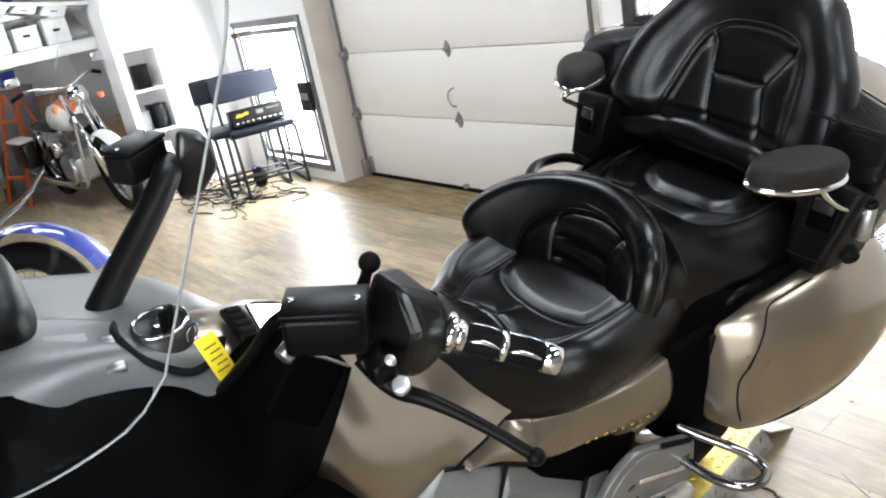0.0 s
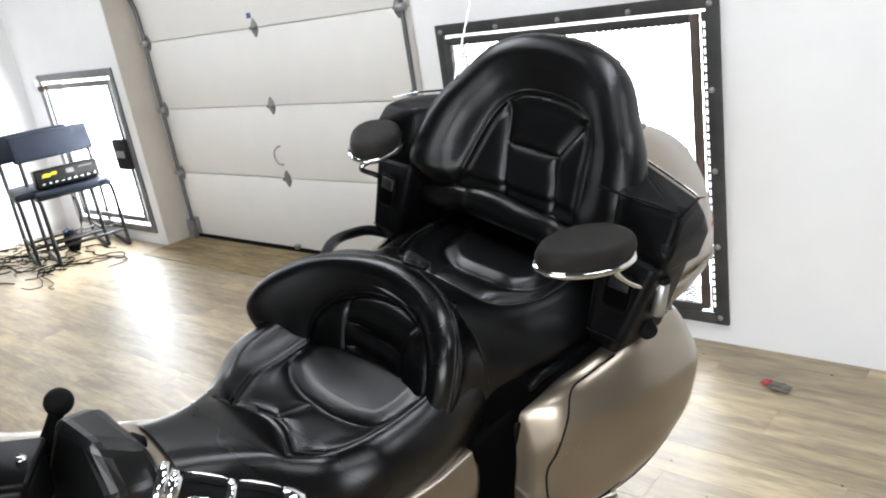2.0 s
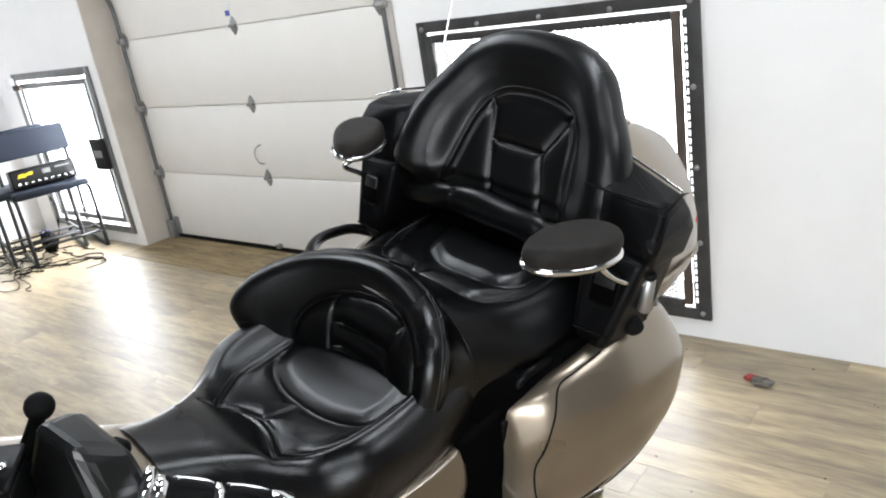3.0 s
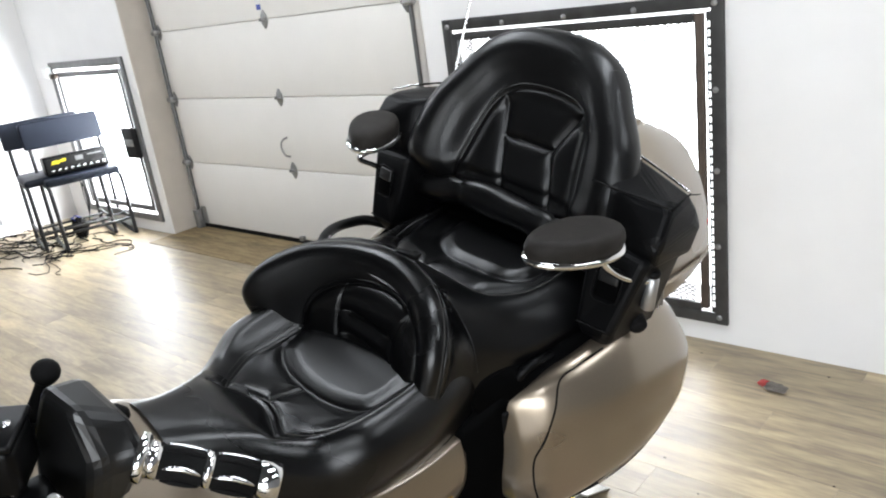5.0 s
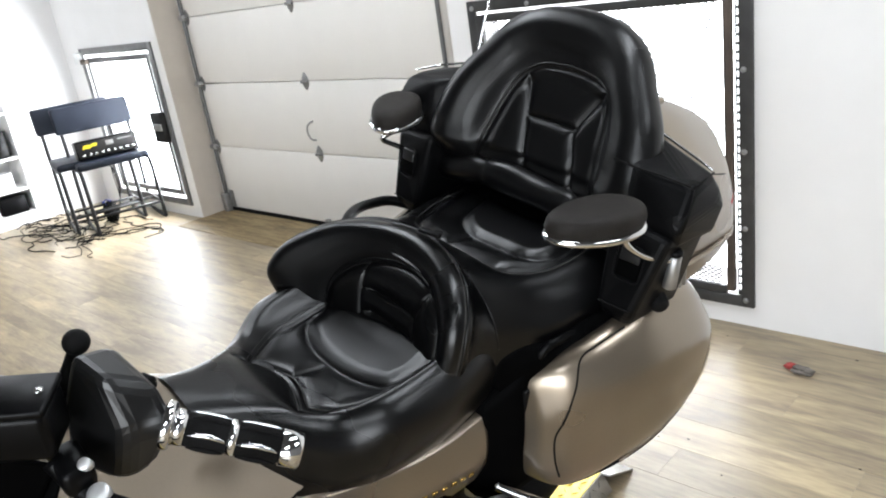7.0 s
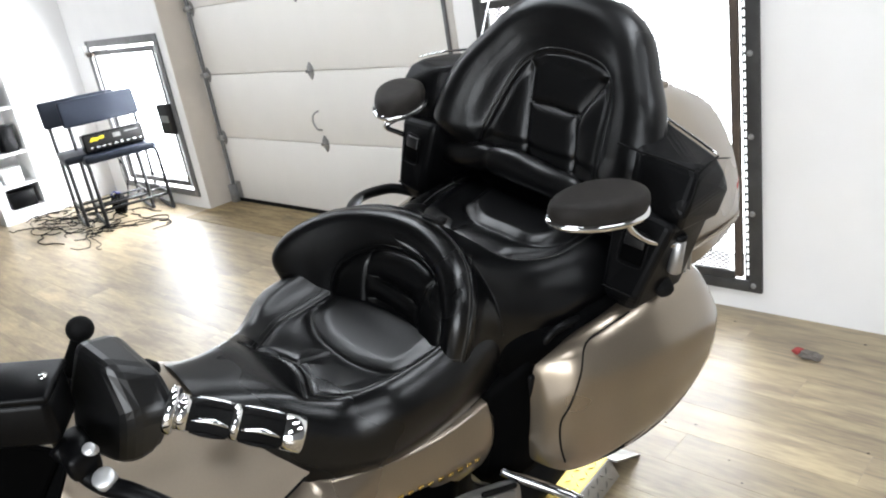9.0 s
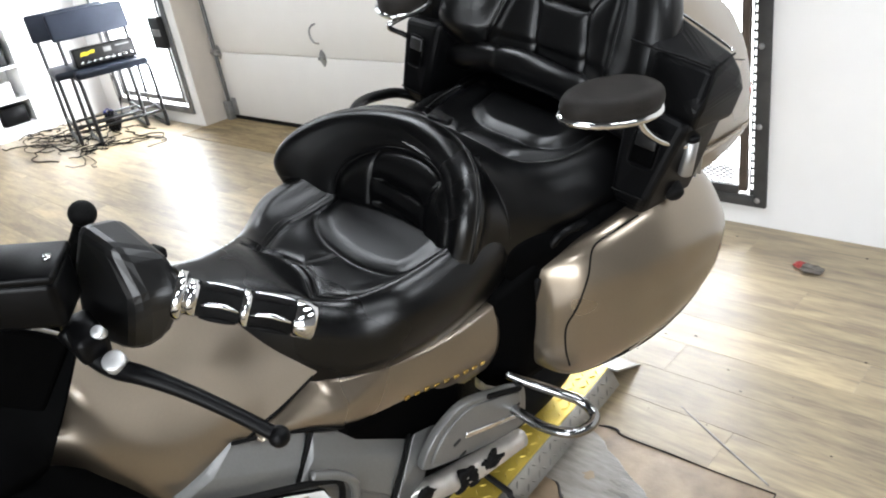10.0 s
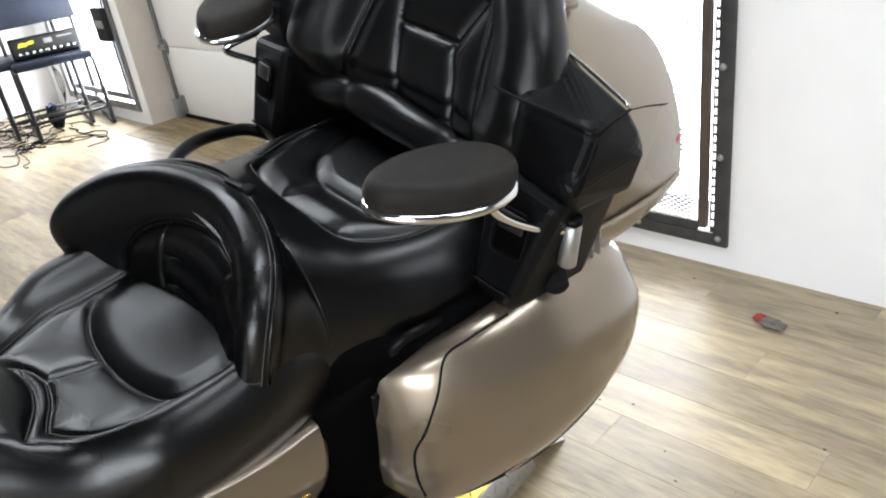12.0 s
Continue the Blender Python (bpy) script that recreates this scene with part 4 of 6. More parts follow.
for q in ((1.285, .505), (1.445, .485), (1.30, .46)):
    part("slot", placed(box(q[0], q[1], .0135, .018, .008, .003, .001, rot=Matrix.Rotation(radians(20), 4, "Z")), FBM), "dark_steel", fb)
hs_ = part("heat_shield", tube([(.268, 1.12, .44), (.272, 1.21, .425), (.274, 1.33, .395), (.272, 1.47, .37)], [.008, .024, .026, .02], 14, 30), "scuffed", bike, "scuffed bright heat shield with torn black rubber")
rt = random.Random(4)
for q in ((.289, 1.185, .44), (.292, 1.30, .41), (.285, 1.33, .385), (.29, 1.36, .40)):
    bm = bmesh.new()
    bmesh.ops.create_icosphere(bm, subdivisions=3, radius=.021)
    for v in bm.verts:
        k = 1 + 1.1 * noise.noise(v.co * 70 + Vector(q) * 30)
        v.co = Vector((v.co.x * .45 * k, v.co.y * 1.3 * k, v.co.z * k))
    part("torn_rubber", placed(bm, Matrix.Translation(q)), "rubber", hs_)
# chrome coloured dark to carry its black rubber and dark reflections
part("guard_loop", tube([(.235, 1.452, .54), (.275, 1.475, .53), (.325, 1.505, .52), (.365, 1.531, .506), (.398, 1.530, .497), (.408, 1.50, .495), (.393, 1.462, .495), (.345, 1.440, .49), (.29, 1.437, .485), (.25, 1.435, .482)], .0105, 12, 70), "dark_chrome", bike, "chrome saddlebag guard loop, coloured dark for black rubber and reflections")

# saddlebags
SB = [
    (1.505, [(.17, .69), (.215, .735), (.252, .70), (.258, .65), (.252, .60), (.19, .575)]),
    (1.52, [(.17, .71), (.24, .772), (.286, .718), (.294, .65), (.284, .56), (.20, .52)]),
    (1.565, [(.17, .74), (.268, .806), (.324, .755), (.335, .66), (.322, .53), (.20, .495)]),
    (1.66, [(.17, .76), (.292, .840), (.362, .778), (.378, .69), (.362, .560), (.20, .49)]),
    (1.78, [(.17, .78), (.300, .862), (.378, .792), (.396, .70), (.376, .585), (.20, .52)]),
    (1.91, [(.17, .78), (.286, .848), (.362, .780), (.382, .70), (.362, .615), (.20, .56)]),
    (2.01, [(.17, .76), (.25, .79), (.315, .738), (.335, .69), (.318, .648), (.20, .62)]),
    (2.06, [(.17, .73), (.22, .742), (.25, .715), (.262, .69), (.252, .668), (.20, .66)]),
]
gb = loft(SB, 80, 140)
me = grid_mesh(gb, caps=True)
bag = part("saddlebag", me, "paint", bike, "champagne hard saddlebag with a black rubber edge")
part("saddlebag", flip(me), "paint", bike)
part("edge_trim", tube([(.262, 1.525, .548), (.307, 1.57, .52), (.362, 1.66, .558), (.378, 1.78, .578), (.365, 1.91, .607), (.318, 2.01, .645), (.25, 2.06, .672)], .0055, 8, 60), "rubber", bag)
SEAM_PTS = [(1.69, .846), (1.625, .835), (1.59, .81), (1.564, .767), (1.543, .709), (1.531, .663), (1.533, .609), (1.543, .562)]
part("lid_seam", tube(on_grid(gb[:, 19:], SEAM_PTS, (1, 2), .0008), .0020, 6, 80), "rubber", bag)
part("edge_bead", tube([(.372, 1.66, .566), (.385, 1.78, .592), (.371, 1.91, .622), (.325, 2.01, .655)], .003, 6, 50), "paint", bag)
part("latch_cover", box(.326, 1.615, .60, .012, .045, .05, .004, rot=Matrix.Rotation(radians(-12), 4, "Y") @ Matrix.Rotation(radians(-28), 4, "Z")), "paint", bag)
part("side_reflector", box(.330, 1.995, .70, .012, .035, .05, .005, rot=Matrix.Rotation(radians(28), 4, "Z")), "red", bag)
part("front_clip", box(.243, 1.512, .715, .02, .02, .075, .006), "plastic", bag)

# trunk
TR_ = [
    (1.865, [(0, 1.185), (.15, 1.178), (.232, 1.135), (.276, 1.06), (.288, .95), (.27, .84), (.20, .80), (0, .80)]),
    (1.91, [(0, 1.195), (.15, 1.186), (.228, 1.135), (.274, 1.055), (.287, .94), (.27, .82), (.20, .775), (0, .775)]),
    (1.99, [(0, 1.183), (.15, 1.168), (.222, 1.115), (.266, 1.035), (.281, .93), (.266, .80), (.19, .755), (0, .755)]),
    (2.09, [(0, 1.15), (.14, 1.13), (.21, 1.075), (.25, 1.0), (.268, .91), (.258, .795), (.18, .755), (0, .755)]),
    (2.18, [(0, 1.105), (.13, 1.085), (.19, 1.035), (.228, .965), (.248, .89), (.245, .805), (.16, .77), (0, .77)]),
    (2.235, [(0, 1.05), (.11, 1.035), (.165, .99), (.20, .935), (.222, .875), (.222, .815), (.15, .79), (0, .79)]),
    (2.275, [(0, .96), (.09, .95), (.13, .925), (.155, .89), (.17, .86), (.17, .83), (.11, .81), (0, .81)]),
]
full = [(v, mirror_profile(h)) for v, h in TR_]
trunk = part("trunk", grid_mesh(loft(full, 90, 50), caps=True), "paint", bike, "champagne top trunk with black speaker pods")
part("lid_seam", tube([(.275, 1.90, 1.062), (.266, 1.97, 1.046), (.253, 2.05, 1.024), (.239, 2.12, 1.0), (.214, 2.19, .975), (.18, 2.235, .962)], .0016, 6, 30), "rubber", trunk)
part("bumper_strip", tube([(.289, 1.90, .868), (.286, 2.0, .862), (.272, 2.10, .852), (.25, 2.19, .842), (.212, 2.245, .838), (.16, 2.275, .838)], .006, 8, 40), "paint", trunk)
part("lid_hinge", box(.16, 1.93, 1.186, .035, .03, .012, .004), "paint", trunk)
part("lid_edge", tube([(.15, 1.868, 1.183), (.20, 1.872, 1.166), (.245, 1.885, 1.12), (.272, 1.90, 1.07)], .003, 8, 30), "paint", trunk)
part("tail_lens", box(.229, 2.19, .91, .02, .05, .028, .006, rot=Matrix.Rotation(radians(26), 4, "Z")), "red", trunk)
part("antenna", tube([(-.33, 1.90, 1.06), (-.33, 1.94, 1.2), (-.33, 2.02, 1.5)], [.004, .0025, .0015], 8, 12), "chrome", bike, "thin chrome aerial")


def pod_mesh(levels, n=48, p=5.5):
    """Rounded boxes stacked in w: (w, u0, u1, v0, v1)."""
    lv = crom([(*q,) for q in levels], 40)
    g = np.zeros((len(lv), n, 3))
    for j, (w, u0, u1, v0, v1) in enumerate(lv):
        for i in range(n):
            t = 2 * math.pi * i / n
            c, s = math.cos(t), math.sin(t)
            g[j, i] = ((u0 + u1) / 2 + (u1 - u0) / 2 * math.copysign(abs(c) ** (2 / p), c), (v0 + v1) / 2 + (v1 - v0) / 2 * math.copysign(abs(s) ** (2 / p), s), w)
    return grid_mesh(g, close_a=True, caps=True)




PA, PB, PC, PD = (.262, 1.748, 1.128), (.367, 1.765, 1.119), (.352, 1.848, 1.121), (.211, 1.868, 1.156)
me = hull([PA, PB, PC, PD, (.20, 1.80, 1.14), (.19, 1.868, 1.156), (.378, 1.87, 1.07), (.377, 1.722, 1.056), (.262, 1.728, 1.045), (.36, 1.74, 1.005), (.368, 1.865, 1.0), (.27, 1.74, .99), (.20, 1.865, .98)], .012)
sp = part("speaker_pod", me, "plastic", bike, "black plastic speaker pod")
far = part("speaker_pod", flip(me), "plastic", bike)
far.matrix_basis = Matrix.Translation((-.015, 0, .028))
part("chrome_edge", tube([(-.20, 1.862, 1.161), (-.26, 1.857, 1.150), (-.31, 1.850, 1.138), (-.355, 1.843, 1.126), (-.372, 1.79, 1.122)], .0026, 6, 24), "chrome", far)
part("pod_joint", tube([(.215, 1.742, 1.133), PA, (.31, 1.755, 1.1265), (.36, 1.7635, 1.120)], .0022, 6), "rubber", sp)
part("pod_joint", tube([(.366, 1.766, 1.118), (.360, 1.808, 1.121), (.353, 1.848, 1.120)], .0022, 6), "rubber", sp)
part("pod_joint", tube([(.367, 1.766, 1.115), (.375, 1.745, 1.085), (.372, 1.728, 1.055), (.362, 1.738, 1.025)], .0016, 6), "rubber", sp)
part("chrome_edge", tube([(.215, 1.866, 1.157), (.26, 1.861, 1.146), (.31, 1.854, 1.134), (.350, 1.848, 1.124)], .0026, 6, 20), "chrome", sp)
for k in range(3):
    part("rack_strip", box(.312, 1.842 + .016 * k, .915, .02, .005, .12, .0015, rot=Matrix.Rotation(radians(10), 4, "X")), "steel", bike, "chrome trunk rack strip" if k == 0 else "")
me = hull([(.245, 1.71, 1.045), (.365, 1.716, 1.03), (.365, 1.85, 1.03), (.22, 1.85, 1.045), (.248, 1.698, 1.0), (.356, 1.704, .99), (.265, 1.70, .835), (.315, 1.698, .838), (.32, 1.85, .82), (.22, 1.85, .81), (.258, 1.676, .875), (.338, 1.672, .88)], .014)
for sx in (1, -1):
    lo = part("side_pocket", me if sx > 0 else flip(me), "plastic", bike, "black side pocket with a finger pull" if sx > 0 else "")
    tilt = Matrix.Translation((sx * .305, 1.699, .976)) @ Matrix.Rotation(radians(-13), 4, "X") @ Matrix.Rotation(radians(sx * 5), 4, "Z")
    # the recess's shade is put in as a darker matte box
    part("dark_recess_box", placed(box(0, 0, -.004, .046, .010, .058, .004), tilt), "matte", lo)
    part("flap", placed(box(0, -.005, .012, .040, .006, .026, .003), tilt), "gloss_plastic", lo)
    rim = [tilt @ Vector((.027 * math.copysign(abs(math.cos(t)) ** .4, math.cos(t)), -.005, -.004 + .034 * math.copysign(abs(math.sin(t)) ** .4, math.sin(t)))) for t in np.linspace(0, 2 * math.pi, 49)[:-1]]
    part("recess_rim", tube([tuple(q) for q in rim], .0014, 6, closed=True), "plastic", lo)
    part("base_seam", tube([(sx * .262, 1.677, .884), (sx * .28, 1.676, .885), (sx * .331, 1.674, .890)], .0018, 6, 12), "rubber", lo)
    part("knob", cyl((sx * .312, 1.778, .886), (sx * .350, 1.757, .872), .019, 10, r2=.017, bevel=.004), "rubber", lo)
    part("knob_stem", cyl((sx * .30, 1.783, .89), (sx * .33, 1.768, .88), .010, 10), "rubber", lo)
RAIL = [(.21, 1.455, .85), (.245, 1.47, .882), (.285, 1.50, .892), (.325, 1.555, .888), (.343, 1.615, .878), (.335, 1.67, .87), (.27, 1.71, .86)]
part("grab_rail", tube([(-u, v, w) for u, v, w in RAIL], .012, 10, 40), "plastic", bike, "black passenger grab rail")
part("grab_rail", tube([(.24, 1.535, .79), (.25, 1.546, .825), (.257, 1.575, .836), (.258, 1.63, .828), (.255, 1.69, .815), (.24, 1.72, .80)], .009, 10, 30), "plastic", bike)

# handlebar, left and right


def bar_end(sx):
    f = lambda p: (sx * p[0], p[1] - (0 if sx > 0 else .04), p[2])
    gi, ge = np.array((.36, .838, 1.152)), np.array((.437, .934, 1.112))
    if sx < 0:
        gi, ge = np.array((.335, .765, 1.15)), np.array((.456, .780, 1.114))
    d = (ge - gi) / np.linalg.norm(ge - gi)
    if sx > 0:
        way = [(.095, .625, .985), (.10, .632, .997), (.14, .674, 1.067), (.18, .712, 1.132), (.27, .78, 1.158), tuple(gi - d * .03)]
    else:
        way = [f((-.03, .47, .95)), f((.03, .53, 1.03)), f((.08, .57, 1.065)), f((.20, .70, 1.14)), f((.25, .745, 1.165)), f(tuple(gi - d * .03))]
    hb = part("handlebar", tube(way, .009 if sx > 0 else .023, 14, 30), "plastic", bike, "dark grey handlebar with controls")
    L = np.linalg.norm(ge - gi)
    at = lambda s: f(tuple(gi + d * s))
    gr = part("grip", cyl(at(0.004), at(L - .022), .0165, 24), "rubber", hb, "black rubber grip with chrome bands")
    part("flange", cyl(at(-.006), at(.004), .024, 24, bevel=.002), "chrome", gr)
    part("collar", cyl(at(.004), at(.016), .0178, 24), "chrome", gr)
    part("end_cap", cyl(at(L - .022), at(L), .0182, 24, bevel=.002), "chrome", gr)
    part("band", cyl(at(.057), at(.065), .0178, 24), "chrome", gr)
    # chrome ribs between the rubber pads
    nrm = np.cross(d, (0, 0, 1))
    nrm /= np.linalg.norm(nrm)
    up = np.cross(nrm, d)
    for k in range(6):
        a = 2 * math.pi * k / 6 + .4
        o = nrm * math.cos(a) + up * math.sin(a)
        for s0, s1 in ((.02, .055), (.067, L - .024)):
            bm = as_bm(tube([f(tuple(gi + d * s + o * .0172 + np.cross(o, d) * .003 * math.sin(3.14 * (s - s0) / (s1 - s0)))) for s in np.linspace(s0, s1, 8)], [.001, .0028, .0032, .0028, .001], 6))
            part("rubber_pad" if k % 2 else "chrome_rib", bm, "rubber" if k % 2 else "chrome", gr)
    m = Matrix.Translation(f((.312, .80, 1.155))) @ Matrix.Rotation(radians(22 * sx), 4, "Z")
    hs = part("switch_housing", hull([f(p) for p in ((.264, .830, 1.203), (.284, .785, 1.222), (.33, .796, 1.214), (.346, .842, 1.190), (.258, .836, 1.15), (.272, .770, 1.165), (.358, .80, 1.158), (.36, .848, 1.150), (.284, .757, 1.10), (.338, .79, 1.085), (.346, .826, 1.098), (.272, .80, 1.10))], .012), "gloss_plastic", hb, "faceted black switch housing")
    part("switch", placed(box(.01, .038, -.012, .03, .012, .02, .004), m), "plastic", hs)
    part("horn_button", placed(box(.018, .036, .022, .02, .012, .014, .004), m), "rubber", hs)
    m2 = Matrix.Translation(f((.298, .718, 1.185))) @ Matrix.Rotation(radians(55 * sx), 4, "Z")
    mc = part("fluid_reservoir", placed(box(0, 0, 0, .092, .055, .052, .008, 3), m2), "plastic", hb, "black clutch fluid reservoir" if sx > 0 else "black brake fluid reservoir")
    part("reservoir_lid", placed(box(0, 0, .029, .094, .057, .009, .003), m2), "plastic", mc)
    for dx in (-.036, .036):
        part("screw", cyl(m2 @ Vector((dx, 0, .033)), m2 @ Vector((dx, 0, .036)), .004, 10), "chrome", mc)
    lv = [f(p) for p in ((.322, .742, 1.142), (.345, .750, 1.124), (.368, .760, 1.114), (.395, .775, 1.114), (.425, .797, 1.103), (.462, .822, 1.086), (.499, .846, 1.066))]
    le = part("lever", tube(lv, [.012, .011, .010, .009, .0075, .0068, .007], 10, 36), "plastic", hb, "black clutch lever" if sx > 0 else "black brake lever")
    bm = bmesh.new()
    bmesh.ops.create_uvsphere(bm, u_segments=14, v_segments=10, radius=.0105)
    part("lever_ball", placed(bm, Matrix.Translation(lv[-1])), "plastic", le)
    part("pivot_screw", cyl(f((.372, .762, 1.120)), f((.375, .759, 1.130)), .0105, 18, bevel=.0012), "screw", le)
    part("perch", placed(box(0, 0, 0, .05, .03, .03, .007), Matrix.Translation(f((.335, .752, 1.135)))), "plastic", hb)
    part("perch_screw", cyl(f((.352, .762, 1.143)), f((.357, .758, 1.153)), .0062, 14, bevel=.001), "screw", hb)
    if sx > 0:
        bm = bmesh.new()
        bmesh.ops.create_uvsphere(bm, u_segments=20, v_segments=14, radius=.0135)
        bl = part("ball_mount", placed(bm, Matrix.Translation((.246, .803, 1.205))), "rubber", hb, "black rubber ball mount on a stalk")
        part("stalk", tube([(.246, .80, 1.197), (.247, .793, 1.184), (.249, .787, 1.172), (.251, .78, 1.156)], [.007, .0075, .0095, .0085], 12, 12), "rubber", bl)
        part("adjuster_knob", cyl((.262, .69, 1.152), (.27, .668, 1.144), .0115, 14, bevel=.002), "steel", hb, "small brass-tipped adjuster")


bar_end(1)
bar_end(-1)

# dash, fairing and windscreen
DS = [
    (0.30, [(0, 1.15), (.07, 1.145), (.14, 1.115), (.22, 1.05), (.28, .95), (.29, .80)]),
    (0.42, [(0, 1.125), (.06, 1.12), (.11, 1.09), (.17, 1.02), (.24, .93), (.27, .80)]),
    (0.53, [(0, 1.085), (.05, 1.08), (.085, 1.045), (.14, .97), (.21, .90), (.25, .78)]),
    (0.65, [(0, 1.045), (.05, 1.035), (.09, 1.0), (.14, .95), (.21, .88), (.24, .78)]),
]
part("dash", grid_mesh(loft([(v, mirror_profile(h)) for v, h in DS], 61, 40)), "dash_grey", bike, "grey instrument surround")
part("inner_fairing", grid_mesh(side_patch([(.13, .18, 1.145), (.095, .38, 1.118), (.097, .46, 1.075), (.092, .566, 1.03), (.10, .63, .998), (.145, .69, 1.06), (.19, .735, 1.075), (.243, .762, 1.062)], [(.335, .18, .98), (.305, .38, .98), (.292, .48, .955), (.285, .54, .945), (.275, .60, .935), (.262, .645, .925), (.255, .672, .92), (.25, .685, .92)], .004, 60, back=.05)), "matte", bike, "black inner fairing")
part("dash_shelf", flip(grid_mesh(side_patch([(.06, .36, 1.125), (.055, .50, 1.092), (.055, .60, 1.058), (.06, .68, 1.02), (.07, .75, .96)], [(.25, .36, 1.10), (.25, .503, 1.058), (.25, .585, 1.028), (.25, .65, .985), (.24, .70, .93)], .01, 40, back=.05))), "dash_grey", bike, "grey dash shelf")
part("inner_fairing", flip(grid_mesh(side_patch([(.13, .18, 1.13), (.107, .46, 1.05), (.10, .60, 1.0), (.13, .70, .98)], [(.335, .18, .98), (.292, .48, .955), (.27, .60, .935), (.25, .685, .90)], .004, 40, back=.05))), "matte", bike)
pl = part("pocket_lid", hull([(.225, .70, 1.108), (.24, .757, 1.064), (.238, .706, .985), (.225, .645, 1.035), (.18, .70, 1.10), (.19, .757, 1.05), (.19, .706, .97), (.18, .645, 1.02)], .007), "matte", bike, "black pocket lid on the inner fairing")
# bright tube drawn in as the highlight on the lid's top edge
part("lid_edge", tube([(.227, .699, 1.112), (.236, .73, 1.092), (.243, .758, 1.068)], .0022, 6), "steel", pl)
part("fairing_catch", hull([(.235, .66, .955), (.245, .70, .945), (.245, .695, .925), (.235, .665, .93), (.22, .66, .955), (.22, .70, .94)], .004), "rubber", bike)
both("lower_fairing", side_patch([(.31, .36, .97), (.295, .52, .945), (.272, .66, .915), (.262, .74, .83), (.262, .808, .71)], [(.30, .36, .55), (.30, .5, .52), (.29, .62, .50), (.28, .72, .50), (.27, .80, .52)], .02, back=.05), "matte", "black lower fairing")
both("fairing", side_patch([(.30, .02, 1.10), (.36, .15, 1.10), (.37, .30, 1.04), (.34, .42, .93)], [(.34, .02, .62), (.36, .15, .55), (.35, .32, .52), (.31, .5, .55)], .05, back=.12), "paint", "champagne fairing side")
tg = part("key_tag", placed(box(0, 0, 0, .0015, .028, .083, .0006, 1), Matrix.Translation((.092, .637, 1.046)) @ Matrix.Rotation(radians(14), 4, "X")), "tag", bike, "yellow card key tag on a ring")
for k in range(5):
    part("print_bar", placed(box(.001, .003 * (k % 2), .022 - .011 * k, .0005, .018 - .003 * (k % 2), .0022), Matrix.Translation((.092, .637, 1.046)) @ Matrix.Rotation(radians(14), 4, "X")), "ink", tg, smooth=False)
part("key_ring", tube([(.082 + .012 * math.cos(t), .617 + .008 * math.sin(t), 1.09 + .01 * math.sin(t)) for t in np.linspace(0, 6.283, 20)[:-1]], .0014, 6, closed=True), "dark_chrome", tg)
lk = part("ignition_lock", rings([(.015, .592, 1.045), (.015, .592, 1.072), (.015, .592, 1.080), (.015, .592, 1.074), (.015, .592, 1.074)], [.042, .041, .034, .028, .001], 32, (0, 0, 1)), "dark_steel", bike, "chrome-rimmed ignition lock")
part("lock_rim", tube([(.015 + .036 * math.cos(t), .592 + .036 * math.sin(t), 1.080) for t in np.linspace(0, 6.283, 40)[:-1]], .0035, 8, closed=True), "chrome", lk)
part("key_head", box(.03, .60, 1.092, .008, .026, .034, .003, rot=Matrix.Rotation(radians(30), 4, "Z")), "plastic", lk)
part("lock_barrel", cyl((.015, .592, 1.07), (.015, .592, 1.086), .013, 18, bevel=.002), "chrome", lk)
part("cable_loom", tube([(-.03, .54, 1.075), (.02, .535, 1.085), (.06, .555, 1.062), (.085, .60, 1.035), (.075, .64, 1.035), (.05, .66, 1.04)], .006, 8, 40), "rubber", bike, "black cable round the lock")
bp_ = part("button_panel", box(.04, .692, 1.045, .085, .034, .012, .004, rot=Matrix.Rotation(radians(-12), 4, "X")), "plastic", bike, "black button panel")
for k in range(4):
    part("button", box(.012 + .019 * k, .692, 1.053, .014, .022, .006, .002, rot=Matrix.Rotation(radians(-12), 4, "X")), "rubber", bp_)
cl = part("chrome_lid", hull([(.0, .712, 1.05), (.078, .706, 1.04), (.066, .752, 1.035), (.022, .775, 1.035), (-.01, .74, 1.04), (.0, .712, 1.03), (.078, .706, 1.02), (.066, .752, 1.015), (.022, .775, 1.01)], .005), "chrome", bike, "small chrome filler lid")
part("switch_panel", hull([(.0, .45, 1.118), (.075, .455, 1.098), (.062, .50, 1.086), (.0, .505, 1.10), (.0, .45, 1.09), (.085, .45, 1.06), (.072, .51, 1.05), (.0, .51, 1.07)], .006), "silver", bike, "raised silver switch panel")
for k in range(3):
    part("rocker_switch", box(.02 + .022 * k, .525 - .003 * k, 1.083 - .006 * k, .016, .026, .012, .004, rot=Matrix.Rotation(radians(-12), 4, "X") @ Matrix.Rotation(radians(18), 4, "Y")), "steel", bike)
part("instrument_cowl", pod_mesh([(1.05, -.23, .03, .24, .46), (1.13, -.23, .025, .25, .455), (1.165, -.22, .01, .26, .44), (1.18, -.18, -.03, .28, .40)], 48, 4), "plastic", bike, "black instrument hood")
g = np.zeros((24, 40, 3))
for j, b in enumerate(np.linspace(0, 1, 24)):
    for i, s in enumerate(np.linspace(-1, 1, 40)):
        hw = .302 - .03 * max(0, b - .8) ** 2 * 25
        a = abs(s) * math.pi / 2
        w0 = 1.178 - .16 * (1 - abs(s)) + .03 * (max(0, abs(s) - .86) / .14) ** 3
        w = w0 + (1.56 - w0) * b
        g[j, i] = (math.copysign(hw * math.sin(a) ** .6, s), .335 + .42 * (w - 1.17) + .19 * (1 - math.cos(a)), w)
nw = normals(g)
nw *= np.sign(nw[12, 20, 1])
